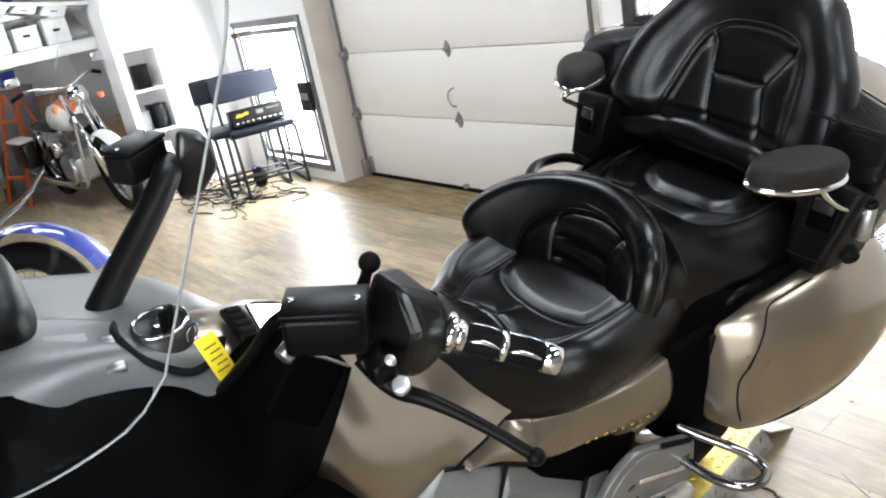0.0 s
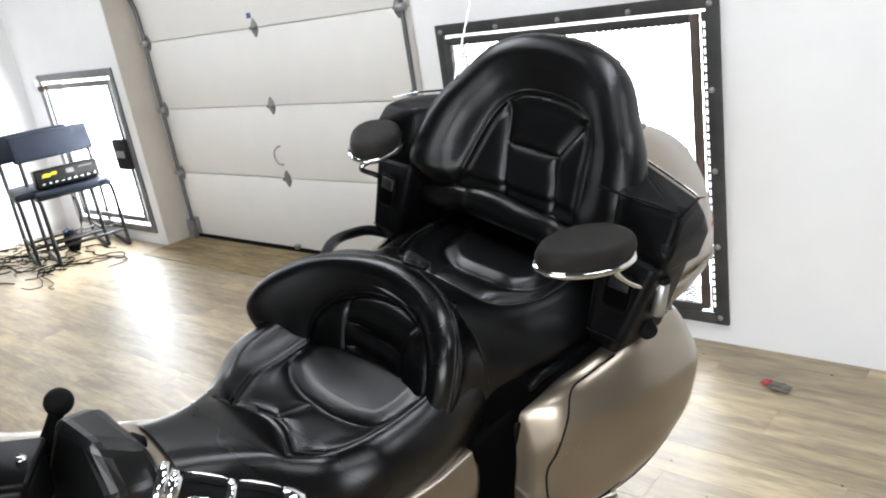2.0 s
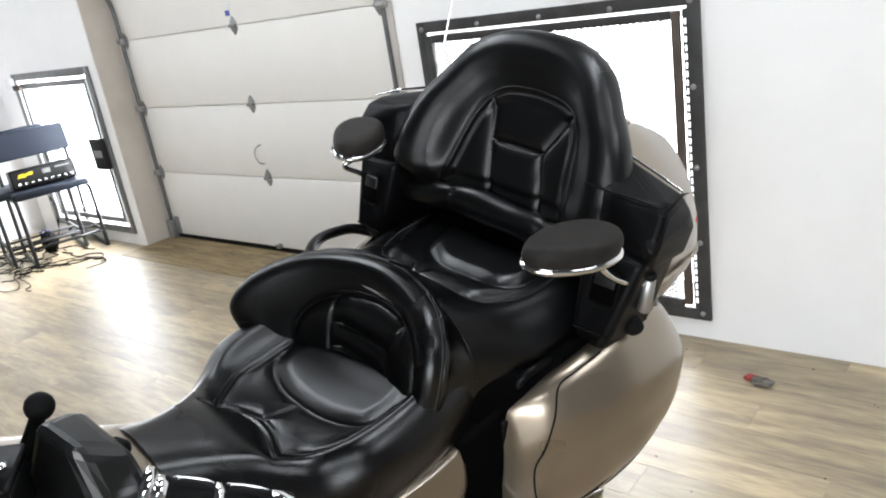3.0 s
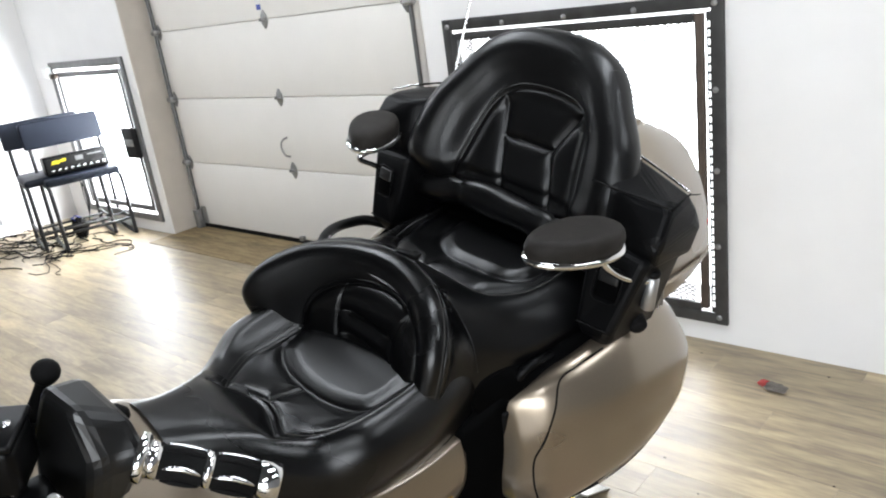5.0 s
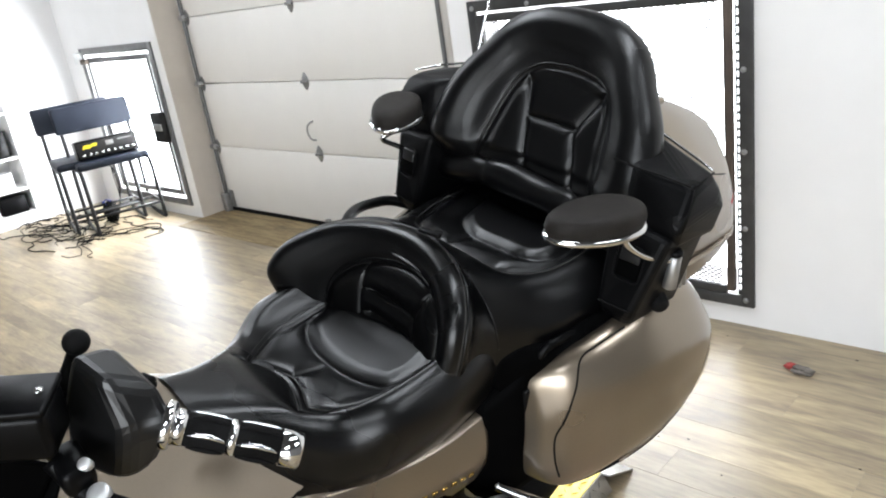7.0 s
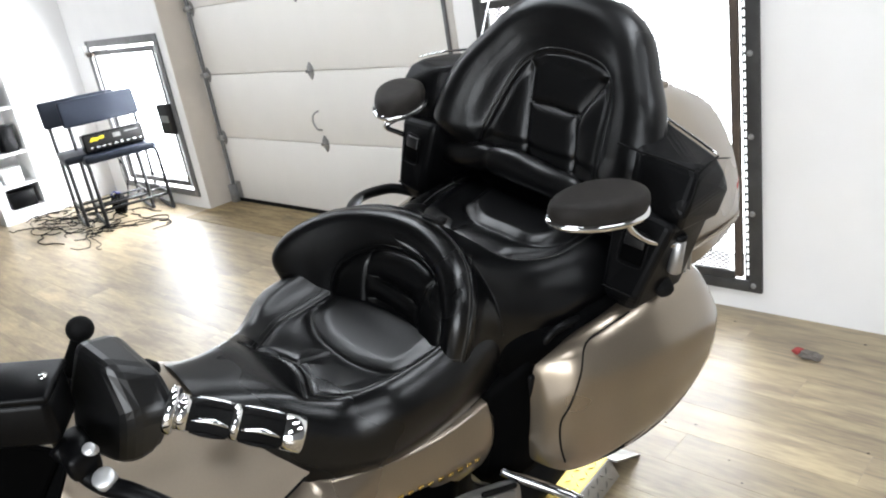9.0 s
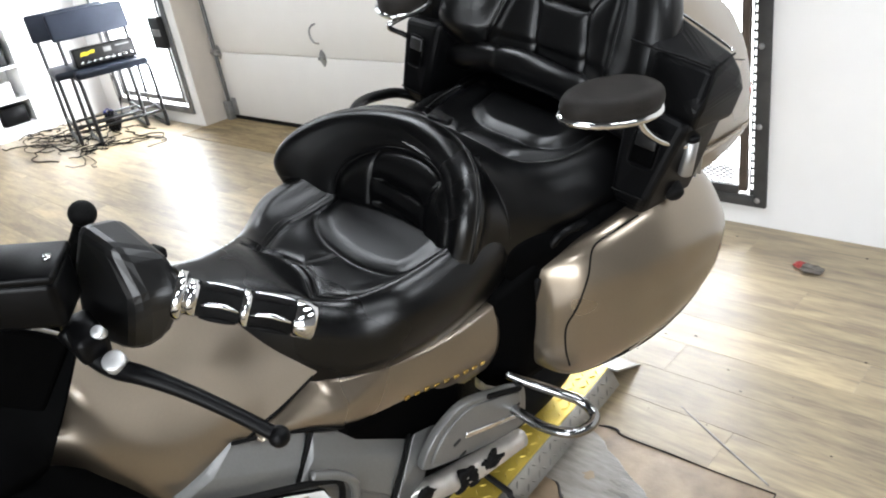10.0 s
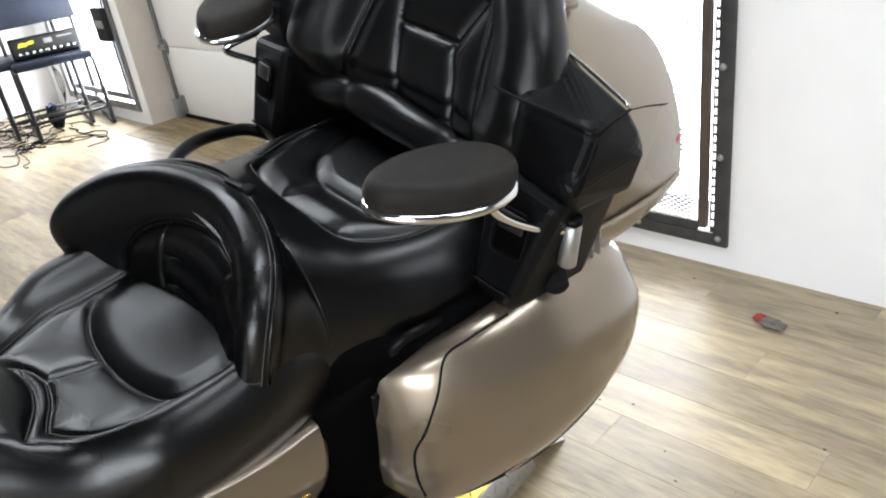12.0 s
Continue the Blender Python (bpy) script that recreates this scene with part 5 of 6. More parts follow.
gl = np.concatenate([g, g[::-1] - nw[::-1] * .003], 0)
ws = part("windscreen", grid_mesh(gl, close_b=True), "screen", bike, "clear acrylic windscreen with a polished edge")
ws.visible_shadow = False
edge = list(g[0]) + list(g[1:, -1]) + list(g[-1, ::-3])
part("windscreen_edge", tube(edge, .0016, 8), "acrylic_edge", ws, "bright polished edge")

# wheels, mostly hidden below


def wheel(v, r, wd):
    c = np.array((0, v, r))
    wh = part("wheel", tube([(0, v + (r - wd / 2) * math.cos(t), r + (r - wd / 2) * math.sin(t)) for t in np.linspace(0, 6.283, 49)[:-1]], wd / 2, 14, closed=True), "rubber", bike, "black tyre")
    part("rim", tube([(0, v + (r - wd) * math.cos(t), r + (r - wd) * math.sin(t)) for t in np.linspace(0, 6.283, 41)[:-1]], .02, 8, closed=True), "steel", wh)
    part("hub", cyl((-.06, v, r), (.06, v, r), .06, 20, bevel=.008), "steel", wh)
    for k in range(5):
        a = 2 * math.pi * k / 5
        part("spoke", tube([(0, v + .05 * math.cos(a), r + .05 * math.sin(a)), (0, v + (r - wd) * math.cos(a), r + (r - wd) * math.sin(a))], .016, 8), "steel", wh)


wheel(1.72, .32, .17)
wheel(.03, .32, .13)
for sx in (1, -1):
    part("fork_leg", cyl((sx * .11, .05, .32), (sx * .11, .30, 1.0), .027, 16), "steel", bike)
part("front_fender", grid_mesh(np.array([[(.09 * math.sin(p), .03 + .345 * math.cos(t) * (1 - .06 * p * p), .32 + .345 * math.sin(t) * (1 - .06 * p * p)) for p in np.linspace(-1.3, 1.3, 13)] for t in np.linspace(.2, 2.9, 30)])), "paint", bike)
part("side_stand", tube([(.14, 1.0, .26), (.22, 1.04, .13), (.30, 1.07, -.065)], .013, 10), "dark_steel", bike)

# ---- lift platform under the motorcycle ----
lift = thing("lift_platform", "low tread-plate lift deck with a yellow safety strip", "motorcycle lift", pose(-0.575, 1.31, 0, 0, 0, 4.9))
ZP = 0.075
part("deck", box(-.20, -.35, ZP - .006, .40, 2.15, .012, .002), "dark_steel", lift, "black tread plate")
part("yellow_strip", box(.05, -.35, ZP - .005, .10, 2.15, .012, .002), "yellow_steel", lift, "scuffed yellow tread plate")
sl = placed(box(0, -.35, 0, .060, 2.15, .006, .001), Matrix.Translation((.115, 0, ZP - .028)) @ Matrix.Rotation(radians(62), 4, "Y"))
part("side_flange", sl, "silver_steel", lift, "bare metal sloping flange")
part("end_ramp", placed(box(-.13, 0, 0, .52, .16, .006, .001), Matrix.Translation((0, .79, ZP / 2)) @ Matrix.Rotation(radians(-27), 4, "X")), "silver_steel", lift, "bare metal end ramp")
part("cross_bar", box(.07, .185, ZP + .006, .12, .012, .014, .002, rot=Matrix.Rotation(radians(-14), 4, "Z")), "black_iron", lift, "black strap across the deck")
part("cross_bar", box(.132, .172, ZP - .022, .008, .014, .06, .002, rot=Matrix.Rotation(radians(-28), 4, "Y")), "black_iron", lift)
part("clamp_block", box(-.035, .20, ZP + .022, .07, .075, .045, .008, rot=Matrix.Rotation(radians(20), 4, "Z")), "rubber", lift, "torn black rubber chock")


def lozenges(x0, x1, y0, y1, z, pitch=.026, ln=.023, wd=.0055, h=.0034, m=None):
    vs, fs = [], []
    ny, nx_ = int((y1 - y0) / pitch), max(1, int((x1 - x0) / pitch))
    for j in range(ny):
        for i in range(nx_):
            a = radians(45 if (i + j) % 2 else -45)
            cx, cy = x0 + (i + .5) * (x1 - x0) / nx_, y0 + (j + .5) * pitch
            c, s = math.cos(a), math.sin(a)
            k = len(vs)
            for dx, dy, dz in ((-ln / 2, 0, 0), (0, -wd / 2, 0), (ln / 2, 0, 0), (0, wd / 2, 0), (-ln / 5, 0, h), (ln / 5, 0, h)):
                vs.append((cx + dx * c - dy * s, cy + dx * s + dy * c, z + dz))
            fs += [(k, k + 1, k + 4), (k + 1, k + 5, k + 4), (k + 1, k + 2, k + 5), (k + 2, k + 3, k + 5), (k + 3, k + 4, k + 5), (k + 3, k, k + 4)]
    if m is not None:
        vs = [tuple(m @ Vector(v)) for v in vs]
    return mesh_of("tread", vs, fs, False)


t = part("tread", lozenges(.004, .096, -1.2, .72, ZP + .0008), "yellow_steel", lift, "raised tread marks", smooth=False)
t["kind"] = "stuff"
t = part("tread", lozenges(-.40, -.004, -1.2, .72, ZP - .0002), "silver_steel", lift, smooth=False)
t["kind"] = "stuff"
t = part("tread", lozenges(-.028, .028, -1.2, .72, .0035, m=Matrix.Translation((.115, 0, ZP - .028)) @ Matrix.Rotation(radians(62), 4, "Y")), "silver_steel", lift, smooth=False)
t["kind"] = "stuff"

t = part("side_plate", placed(plate([(0, 0), (0, -.62), (.15, -.62), (.15, -.10), (.135, -.05), (.10, -.015), (.06, 0)], -.004, .0, .0012), Matrix.Translation((.10, .20, .050))), "silver_steel", lift, "bare tread plate with a rounded corner")
t = part("tread", lozenges(.11, .235, -.42, .13, .0502), "silver_steel", lift, smooth=False)
t["kind"] = "stuff"

# ---- torn floor covering beside the lift ----
M["bare_board"] = mat("bare_tan_subfloor", (0.31, 0.225, 0.145), 0.42, vary=0.5, scale=14, bump=0.4, bscale=40, big=4.5, rvary=0.12)
M["grey_plank"] = mat("weathered_grey_plank", (0.27, 0.245, 0.215), 0.36, vary=0.5, scale=16, bump=0.4, bscale=60, big=5, rvary=0.1, stretch=(1, 4, 1))
M["near_black"] = mat("matte_near_black", (0.025, 0.02, 0.018), 0.9)


def jag(pts, amp, n=7, seed=1):
    """An outline whose sides are broken like split stone."""
    rnd = random.Random(seed)
    out = []
    for (x0, y0), (x1, y1) in zip(pts, pts[1:] + pts[:1]):
        for k in range(n):
            t = k / n
            a = amp * (0 if k == 0 else 1)
            out.append((x0 + (x1 - x0) * t + rnd.uniform(-a, a), y0 + (y1 - y0) * t + rnd.uniform(-a, a)))
    return out


torn = thing("torn_flooring", "torn grey vinyl plank pieces over bare tan subfloor", "flooring")
torn["kind"] = "structure"
part("bare_patch", plate(jag([(-0.47, 1.884), (-0.30, 1.881), (-0.005, 1.888), (0.008, 1.746), (0.18, 1.775), (0.26, 1.50), (-0.12, 1.12), (-0.48, 1.12), (-0.53, 1.64)], 0.003, 6, 3), 0.0008, 0.0018), "bare_board", torn, "bare tan subfloor", smooth=False)
part("loose_plank", plate(jag([(-0.54, 1.652), (-0.441, 1.642), (-0.396, 1.602), (-0.30, 1.60), (-0.221, 1.587), (-0.222, 1.711), (-0.265, 1.739), (-0.38, 1.80), (-0.50, 1.872)], 0.004, 5, 8), 0.002, 0.0062, 0.0008), "grey_plank", torn, "loose weathered grey plank with a chipped edge", smooth=False)
part("chip", plate(jag([(-0.412, 1.702), (-0.392, 1.690), (-0.375, 1.704), (-0.39, 1.722)], 0.004, 4, 5), 0.0062, 0.0068), "bare_board", torn, smooth=False)
# near-black lines drawn along the torn edges
for pts, r in (([(-0.475, 1.880), (-0.45, 1.890), (-0.422, 1.891), (-0.397, 1.879), (-0.266, 1.882), (-0.143, 1.884), (-0.003, 1.890)], [.0015, .004, .0035, .0025, .002, .002]),
               ([(-0.535, 1.650), (-0.47, 1.647), (-0.441, 1.640), (-0.396, 1.600), (-0.33, 1.60), (-0.26, 1.585), (-0.219, 1.584)], [.001, .003, .004, .005, .004, .003]),
               ([(-0.217, 1.586), (-0.218, 1.65), (-0.220, 1.711)], [.0025, .003, .0015]), ([(-0.003, 1.89), (0.004, 1.82), (0.009, 1.745)], [.0015, .0015]),
               ([(0.01, 1.744), (0.09, 1.76), (0.18, 1.776)], [.002, .0025]), ([(-0.415, 1.44), (-0.405, 1.475), (-0.40, 1.49)], [.0015, .002])):
    part("split_edge", tube([(x, y, .003) for x, y in pts], r, 6, 40), "near_black", torn)
part("scratch", tube([(-0.332, 2.069, .0006), (-0.198, 1.997, .0006), (-0.026, 1.909, .0006)], [.001, .004, .003], 6, 20), "grey_plank", torn, "pale scratch")

# ---- rag on the floor ----
M["rag_red"] = mat("red_cloth", (0.34, 0.05, 0.045), 0.9, vary=0.4, scale=40)
M["rag_grey"] = mat("oily_grey_cloth", (0.13, 0.115, 0.10), 0.9, vary=0.5, scale=40)


def crumple(r, seed, sx, sy, sz):
    bm = bmesh.new()
    bmesh.ops.create_icosphere(bm, subdivisions=4, radius=r)
    for v in bm.verts:
        n = noise.noise(v.co * 45 + Vector((seed, 0, 0))) * 0.45 + noise.noise(v.co * 110) * 0.2
        v.co = v.co * (1 + n)
        v.co = Vector((v.co.x * sx, v.co.y * sy, v.co.z * sz))
    return bm


rag = thing("shop_rag", "crumpled oily grey rag with a red patch on the floor", "rag", pose(-0.315, 2.937, 0, 0, 0, -10) @ Matrix.Scale(.8, 4))
part("cloth", placed(crumple(0.03, 1, 1.6, 0.9, 0.5), Matrix.Translation((0.02, 0, 0.014))), "rag_grey", rag)
part("red_patch", placed(crumple(0.022, 5, 1.1, 0.9, 0.6), Matrix.Translation((-0.035, 0.01, 0.013))), "rag_red", rag, "red cloth patch")

# ---- stacked stools with the amplifier ----


def stool(at):
    st = thing("padded_stool", "dark blue vinyl stool on a black steel frame, stacked with another", "stool", at, group="stacked stools")
    part("seat", box(0, 0, .50, .42, .40, .055, .022, 4), "navy", st)
    part("backrest", placed(box(0, 0, 0, .46, .04, .20, .016, 4), Matrix.Translation((0, -.215, .81)) @ Matrix.Rotation(radians(10), 4, "X")), "navy", st)
    for sx in (-1, 1):
        x = sx * .20
        part("side_frame", tube([(x, -.225, .90), (x, -.20, .66), (x, -.19, .53), (x, -.15, .475), (x, 0, .468), (x, .16, .468), (x, .20, .44), (x, .215, .30), (x, .225, .06), (x, .20, .012), (x, -.16, .012), (x, -.20, .06), (x, -.19, .30), (x, -.17, .46)], .011, 8, 70), "black_iron", st)
        part("runner", tube([(x, .222, .13), (x, -.198, .13)], .009, 8), "black_iron", st)
    part("foot_bar", tube([(-.20, .222, .13), (.20, .222, .13)], .011, 8), "black_iron", st)
    part("cross_bar", tube([(-.20, 0, .13), (.20, 0, .13)], .009, 8), "black_iron", st)
    return st


WIDE = Matrix.Diagonal((1.22, 1.08, 1.0, 1))
s1 = stool(pose(-5.33, 2.92, 0, 0, 0, -104) @ WIDE)
stool(pose(-5.47, 2.83, 0.012, 0, 0, -104) @ WIDE)
amp = thing("amplifier_head", "black amplifier box with a row of chrome knobs on the stool", "amplifier", pose(-5.30, 2.91, .53, -6, 0, -104 + 180) @ Matrix.Scale(1.08, 4))
part("case", box(0, 0, .065, .40, .16, .125, .008), "plastic", amp)
part("front_panel", box(0, -.082, .062, .385, .006, .105, .002), "black_iron", amp)
for k in range(9):
    x = -.16 + k * .04
    part("knob", cyl((x, -.085, .03), (x, -.105, .03), .0105, 14, bevel=.002), "chrome", amp)
M["amp_yellow"] = mat("yellow_print", (0.75, 0.6, 0.02), 0.5)
part("yellow_badge", placed(plate(jag([(-.16, .07), (-.07, .08), (-.06, .10), (-.15, .095)], .005, 4, 3), 0, .002), Matrix.Translation((0, -.0855, 0)) @ Matrix.Rotation(radians(90), 4, "X")), "amp_yellow", amp, "yellow badge, lettering unreadable", smooth=False)
part("grey_badge", box(.02, -.086, .085, .05, .003, .03, .002), "zinc", amp)
part("print_bar", box(.12, -.086, .095, .09, .002, .008), "zinc", amp, smooth=False)

# ---- cables on the floor ----
cab = thing("cable_heap", "tangle of thin black cables lying on the floor", "cables", pose(-5.38, 2.75, 0))
cab["kind"] = "stuff"
rc = random.Random(7)
vs_ = []
for k in range(46):
    x, y = rc.uniform(-.65, .45), rc.uniform(-.38, .15)
    a = rc.uniform(0, 6.28)
    pts = []
    for q in range(9):
        pts.append((x, y, .006 + .012 * rc.random() * (1 if k < 18 else .2)))
        a += rc.uniform(-1.3, 1.3)
        st_ = rc.uniform(.05, .13)
        x, y = x + st_ * math.cos(a), y + .55 * st_ * math.sin(a)
        x, y = max(-.85, min(.75, x)), max(-.55, min(.25, y))
    part("cable", tube(pts, .0032 if k % 3 else .0045, 5, 60), "rubber", cab)
part("cable", tube([(-.75, -.12, .006), (-1.2, -.25, .006), (-1.8, -.30, .006), (-2.6, -.42, .006)], .006, 6, 40), "rubber", cab)
for k in range(4):
    part("cable", tube([(-.02 + .03 * k, .16, .50), (-.05 + .02 * k, .24 - .02 * k, .33), (-.04, .2, .15), (.02 * k, .1, .02)], .003, 5, 30), "rubber", cab)
part("plug_block", placed(crumple(.07, 9, .7, .7, 1.1), Matrix.Translation((-.02, .10, .09))), "rubber", cab, "bundle of black plugs")
part("blue_coil", tube([(-.06 + .045 * math.cos(t), .10 + .03 * math.sin(t), .16 + .012 * math.sin(3 * t)) for t in np.linspace(0, 12.5, 50)], .004, 5), M["blue"], cab, "coil of blue wire")

# ---- recess shelves and what lies on them ----
rs = thing("recess_shelf", "white shelves built into a wall recess", "shelf")
rs["kind"] = "structure"
for z in NZ[1:4]:
    part("shelf_board", box(XL - .165, (NY0 + NY1) / 2, z, .31, NY1 - NY0 - .002, .022, .003), "wall", rs)
M["cardboard"] = mat("brown_cardboard", (0.33, 0.22, 0.13), 0.8, vary=0.15)
M["grey_plastic"] = mat("grey_plastic", (0.2, 0.2, 0.21), 0.5, vary=0.2)


def clutter(name, label, cat, x, y, z, sx, sy, sz, material, rz=0.0, group="", lid=True):
    t = thing(name, label, cat, pose(x, y, z, 0, 0, rz), group=group)
    part("body", box(0, 0, sz / 2, sx, sy, sz, min(.012, sx * .12)), material, t)
    if lid:
        part("lid", box(0, 0, sz + .004, sx * 1.03, sy * 1.03, .014, .004), material, t)
    return t


clutter("tool_case", "black plastic tool case on the lowest shelf", "case", XL - .12, 2.46, .102, .18, .20, .13, "plastic")
clutter("label_printer", "dark desktop printer on the shelf", "printer", XL - .12, 2.50, .557, .16, .12, .20, "plastic", 8)
clutter("small_box", "grey box on the shelf", "box", XL - .14, 2.39, .557, .12, .08, .16, "grey_plastic")
clutter("coffee_maker", "dark coffee machine on the upper shelf", "coffee maker", XL - .13, 2.46, .912, .14, .13, .19, "plastic", -6)
clutter("paper_roll", "white paper rolls on the shelf", "paper roll", XL - .12, 2.45, .302, .14, .14, .12, "white")

# ---- storage side: high shelf with boxes, clutter ----
hs = thing("storage_shelf", "white painted high storage shelf on posts", "shelf")
part("board", box(-6.95, .94, 1.385, .62, 3.0, .03, .004), "white", hs)
part("fascia", box(-6.655, .94, 1.34, .03, 3.0, .075, .004), "wall", hs)
part("top_board", box(-6.95, .94, 1.665, .62, 3.0, .03, .004), "white", hs)
for y in (-.55, .35, 2.40):
    part("post", box(-6.67, y, .83, .05, .05, 1.66, .004), "wall", hs)
for k in range(11):
    y = -.45 + .245 * k
    bx = clutter("file_box", "white cardboard file box on the storage shelf", "box", -6.80, y, 1.402, .26, .20, .17 + .03 * ((k * 7) % 3), "white", 0, "file boxes")
    # no hole is cut: a dark plate gives the shade inside it
    part("hand_hole_patch", box(.131, 0, .11, .004, .06, .022, .008), "near_black", bx)
for k in range(7):
    sl_ = part("roof_board", placed(box(0, 0, 0, 2.2, .22, .03, .003), Matrix.Translation((-7.9, -.2 + .40 * k, 1.95)) @ Matrix.Rotation(radians(28), 4, "Y")), "white")
    tagged(sl_, "sloping white roof board over the storage side", "roof board", group="roof boards", kind="structure")
rnd = random.Random(3)
for k, (x, y, sx, sy, sz, m_) in enumerate([(-8.6, 1.2, .5, .4, .45, "cardboard"), (-8.7, .6, .45, .5, .7, "grey_plastic"), (-8.5, 2.2, .4, .4, .9, "cardboard"), (-8.2, 2.35, .3, .3, .55, "plastic"),
                                              (-8.7, 1.75, .4, .5, 1.05, "grey_plastic"), (-8.4, .1, .5, .45, .5, "plastic"), (-7.4, 2.42, .35, .25, .62, "cardboard")]):
    clutter("storage_box", "stored box standing against the back wall", "box", x, y, 0, sx, sy, sz, m_, rnd.uniform(-12, 12), "stored boxes")
clutter("blue_bin", "bright blue plastic bin on a stored box", "bin", -8.55, 1.80, 1.08, .16, .16, .14, "blue")
ld = thing("step_ladder", "orange folding step ladder leaning open", "ladder", pose(-8.0, 1.68, 0, 0, 0, 20))
for sx in (-1, 1):
    part("rail", tube([(sx * .20, -.28, 0), (sx * .14, 0, 1.05)], .022, 6), "orange", ld)
    part("rear_rail", tube([(sx * .18, .28, 0), (sx * .13, .02, 1.03)], .016, 6), "orange", ld)
for k in range(3):
    t = (k + 1) / 4
    part("step", box(0, -.28 + .28 * t, 1.05 * t, .34 - .06 * t, .08, .025, .004), "orange", ld)

# ---- parked cruisers ----


def cruiser(at, name, label, paintm, accent, bags=True):
    c = thing(name, label, "motorcycle", at, group="parked cruisers")
    P = lambda n, me, m_, lab="": part(n, me, m_, c, lab)

    def wl(x, r, wd, nm):
        w = P(nm, tube([(x + (r - wd / 2) * math.cos(t), 0, r + (r - wd / 2) * math.sin(t)) for t in np.linspace(0, 6.2832, 45)[:-1]], wd / 2, 12, closed=True), "rubber", "black tyre")
        part("rim", tube([(x + (r - wd) * math.cos(t), 0, r + (r - wd) * math.sin(t)) for t in np.linspace(0, 6.2832, 41)[:-1]], .012, 8, closed=True), "chrome", w)
        part("hub", cyl((x, -.05, r), (x, .05, r), .04, 16, bevel=.006), "chrome", w)
        for k in range(24):
            a = 2 * math.pi * k / 24
            part("spoke", tube([(x + .035 * math.cos(a + .5), .035 * (-1) ** k, r + .035 * math.sin(a + .5)), (x + (r - wd) * math.cos(a), 0, r + (r - wd) * math.sin(a))], .0022, 4), "chrome", w)
    wl(.76, .335, .09, "front_wheel")
    wl(-.76, .325, .13, "rear_wheel")

    def fender(nm, x, r, hw, a0, a1):
        P(nm, grid_mesh(np.array([[(x + (r - .02 * p * p) * math.cos(t), hw * p, .33 + (r - .03 * p * p) * math.sin(t)) for p in np.linspace(-1, 1, 9)] for t in np.linspace(a0, a1, 24)])), paintm)
    fender("front_fender", .76, .365, .06, .55, 2.75)
    if bags:
        fender("rear_fender", -.76, .365, .085, .5, 3.05)
    else:
        fender("rear_fender", -.80, .40, .105, .7, 2.75)
    for sy in (-1, 1):
        P("fork_tube", cyl((.76, sy * .075, .335), (.46, sy * .085, 1.0), .021, 14), "chrome")
        P("shock", cyl((-.70, sy * .10, .36), (-.55, sy * .10, .70), .024, 12), "chrome")
        P("frame_tube", tube([(.45, sy * .05, .88), (.36, sy * .11, .40), (.20, sy * .12, .20), (-.40, sy * .12, .20), (-.62, sy * .11, .36)], .016, 8, 30), "chrome" if paintm == "white" else "dark_steel")
        P("mirror", box(.36, sy * .36, 1.20, .02, .11, .07, .01), "chrome")
        P("turn_signal", box(.55, sy * .19, .92, .05, .05, .05, .02, 3), accent, "amber turn signal")
    P("fuel_tank", grid_mesh(loft([(x, [(y * s, .70 + z * s) for y, z in ((0, .22), (.10, .20), (.135, .10), (.10, .01), (0, -.01), (-.10, .01), (-.135, .10), (-.10, .20), (0, .22))]) for x, s in ((-.16, .35), (-.08, .85), (.08, 1.05), (.24, 1.0), (.36, .55))], 40, 30)[..., [1, 0, 2]]), paintm, "teardrop fuel tank")
    P("tank_stripe", grid_mesh(loft([(x, [(y * s, .703 + z * s) for y, z in ((-.07, .214), (0, .226), (.07, .214))]) for x, s in ((-.10, .82), (.08, 1.06), (.24, 1.02), (.34, .6))], 10, 20)[..., [1, 0, 2]]), accent)
    P("saddle", box(-.38, 0, .72, .55, .24, .09, .04, 4), "leather")
    P("engine_case", box(-.02, 0, .34, .46, .26, .22, .05), "steel", "polished engine case")
    for a, x in ((-22, .10), (24, -.08)):
        for k in range(6):
            m_ = Matrix.Translation((x, 0, .46)) @ Matrix.Rotation(radians(-a), 4, "Y") @ Matrix.Translation((0, 0, .02 + .03 * k))
            P("cooling_fin", placed(box(0, 0, 0, .15, .17, .014, .003), m_), "steel")
    P("air_cleaner", cyl((.02, -.13, .56), (.02, -.20, .56), .075, 24, bevel=.012), "chrome")
    P("exhaust", tube([(.15, -.13, .46), (.24, -.16, .36), (.10, -.17, .25), (-.4, -.18, .24), (-1.05, -.18, .27)], [.022, .022, .022, .035, .035], 12, 40), "chrome")
    P("headlamp", rings([(.50, 0, .98), (.53, 0, .98), (.62, 0, .98), (.63, 0, .98)], [.02, .07, .085, .002], 24, (1, 0, 0)), "chrome", "chrome headlamp")
    P("handlebar", tube([(.20, -.38, 1.06), (.30, -.26, 1.10), (.40, -.08, 1.06), (.42, 0, 1.05), (.40, .08, 1.06), (.30, .26, 1.10), (.20, .38, 1.06)], .0125, 10, 40), "chrome")
    for sy in (-1, 1):
        P("grip", cyl((.28, sy * .29, 1.095), (.20, sy * .38, 1.06), .017, 12), "rubber")
        if not bags:
            continue
        b = P("saddlebag", box(-.78, sy * .22, .50, .40, .14, .26, .04, 3), "leather", "black leather saddlebag")
        part("bag_lid", box(-.78, sy * .225, .635, .41, .15, .03, .012), "white" if paintm == "white" else "leather", b)
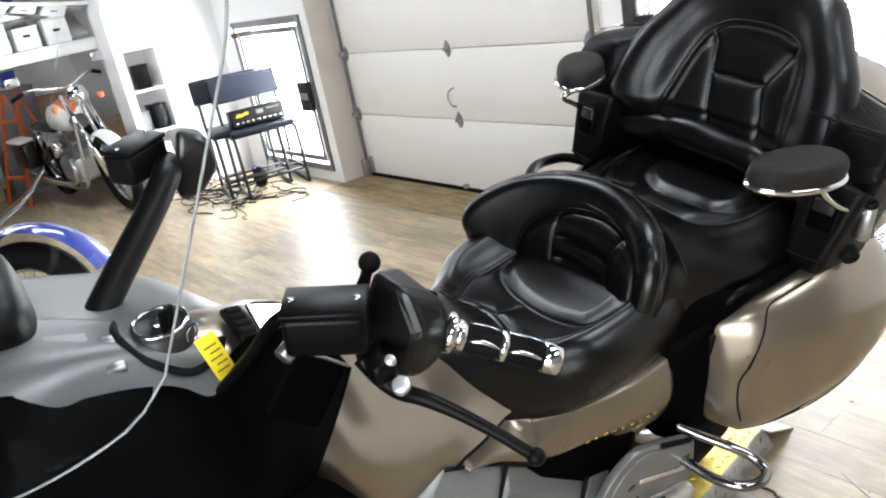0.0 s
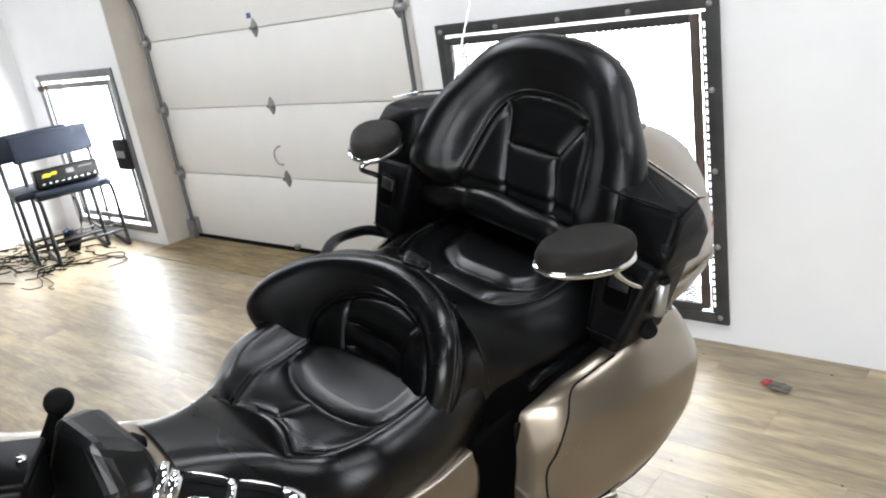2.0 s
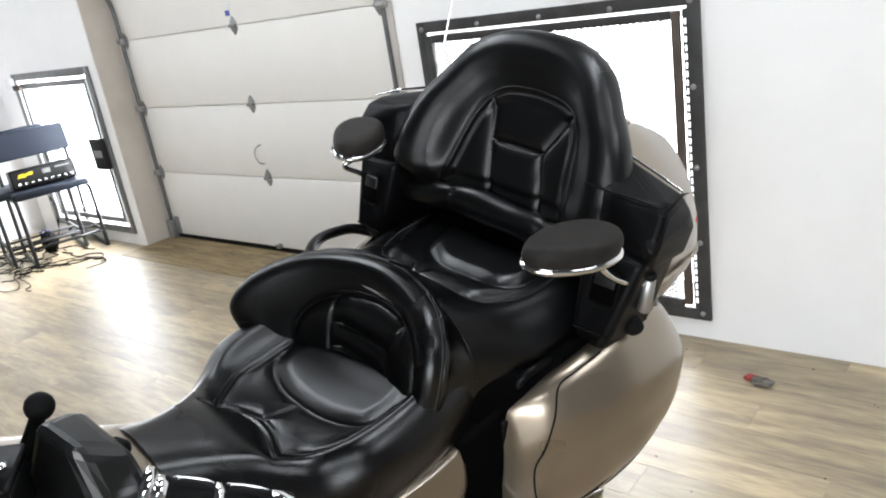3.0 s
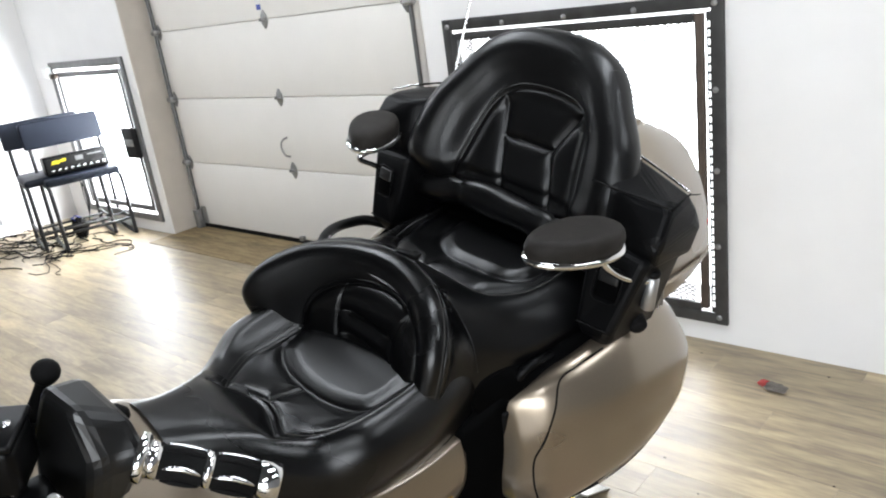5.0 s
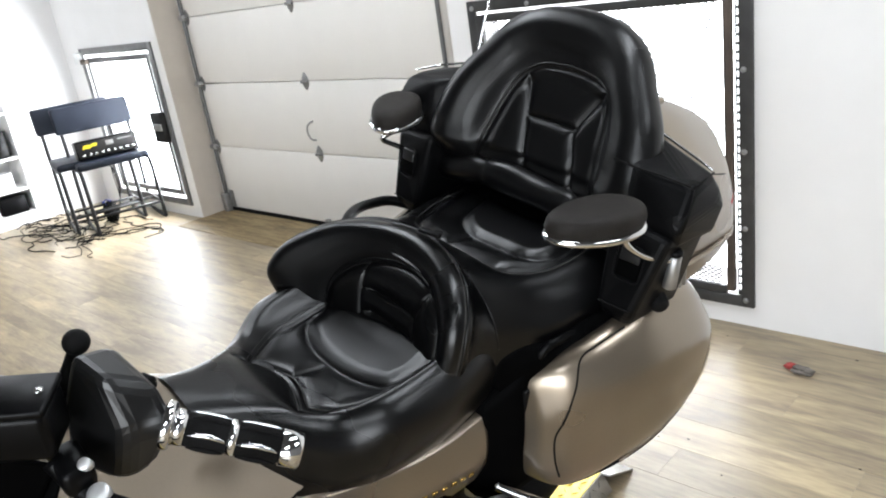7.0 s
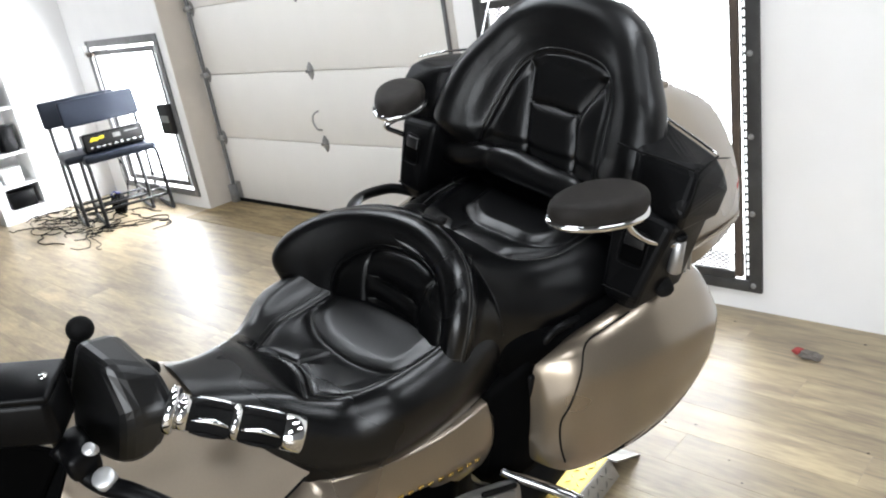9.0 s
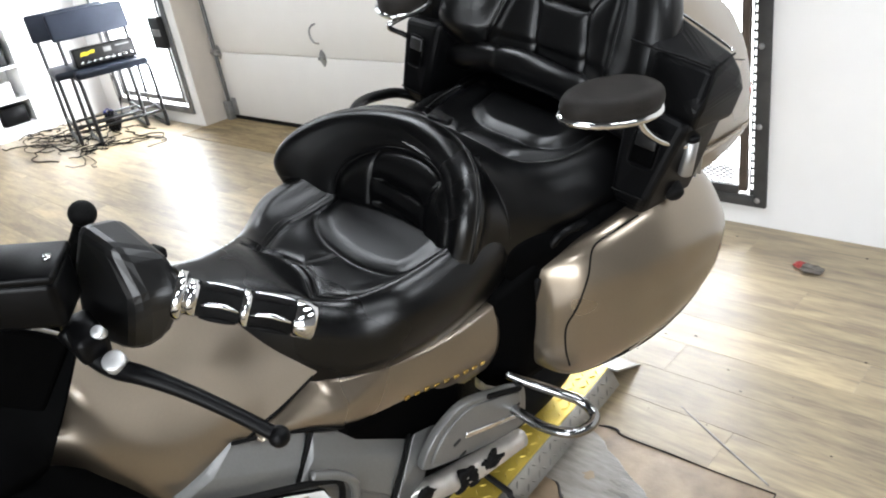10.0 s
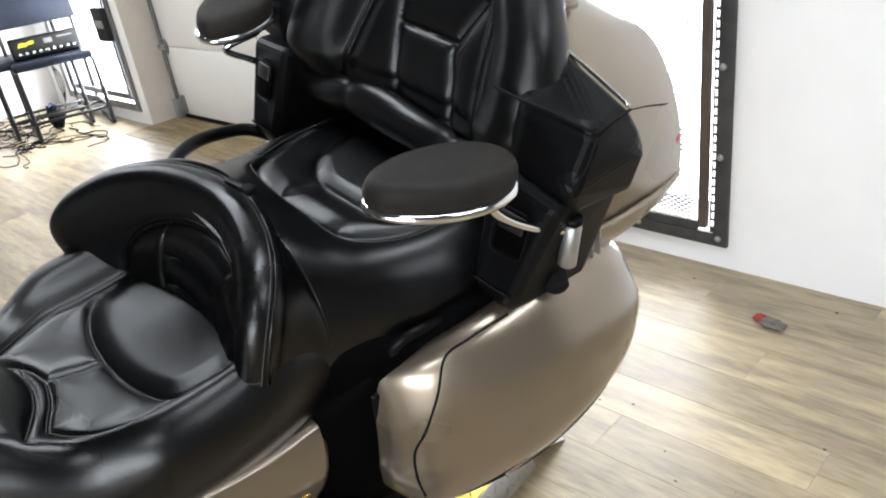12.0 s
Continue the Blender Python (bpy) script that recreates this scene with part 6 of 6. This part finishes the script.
    if bags:
        P("tail_lamp", box(-1.10, 0, .58, .05, .08, .06, .015), "red")
    if bags:
        P("seat_strut", tube([(-.72, -.1, .70), (-1.02, -.1, .66), (-1.05, 0, .66), (-1.02, .1, .66), (-.72, .1, .70)], .010, 8, 30), "chrome")
    P("kick_stand", tube([(.02, .12, .22), (.02, .24, 0)], .012, 8), "dark_steel")
    return c


cruiser(pose(-6.90, 1.93, 0, 5, 0, 5) @ Matrix.Scale(1.02, 4), "cruiser_motorcycle", "white and orange cruiser motorcycle with chrome engine and spoked wheels", "white", "orange")
cruiser(pose(-3.80, 0.10, 0, 8, 0, -128), "parked_motorcycle", "blue cruiser motorcycle with a long rear fender", "blue", "orange", False)

# ---- unseen ceiling lights, guessed from reflections and added as fill ----
M["tube_glow"] = glow("lit_diffuser", (0.93, 0.965, 1.0), 20.0)


def added_ceiling_light(x, y, rz=0):
    c = thing("added_ceiling_light", "unseen flat white light guessed from reflections, added as fill", "ceiling light", pose(x, y, ZC - .06, 0, 0, rz), group="ceiling lights")
    part("frame", box(0, 0, .03, 1.26, .36, .06, .006), "white", c)
    part("diffuser", box(0, 0, -.006, 1.2, .30, .014, .004), "tube_glow", c, smooth=False)


# row placed so that its reflections fall on the leather
for lx in (-4.6, -3.0, -1.4, 0.2, 1.8):
    added_ceiling_light(lx, 1.85, 90)
added_ceiling_light(1.3, -0.6, 90)
added_ceiling_light(-7.6, 0.6, 90)
# extra one added to brighten the storage side
added_ceiling_light(-6.0, 1.1, 90)

# ---- crumbs of dirt on the floor ----
cr = thing("floor_debris", "small dark crumbs of dirt scattered on the floor", "debris", pose(0, 0, 0))
cr["kind"] = "stuff"
rd = random.Random(11)
for k in range(34):
    x, y, r = rd.uniform(-.7, 1.2), rd.uniform(2.0, 3.1), rd.uniform(.0012, .0038)
    bm = bmesh.new()
    bmesh.ops.create_icosphere(bm, subdivisions=1, radius=r)
    bmesh.ops.scale(bm, vec=(rd.uniform(.8, 1.8), rd.uniform(.7, 1.2), .45), verts=bm.verts)
    part("crumb", placed(bm, Matrix.Translation((x, y, r * .3))), "near_black", cr, smooth=False)
lay_planks()
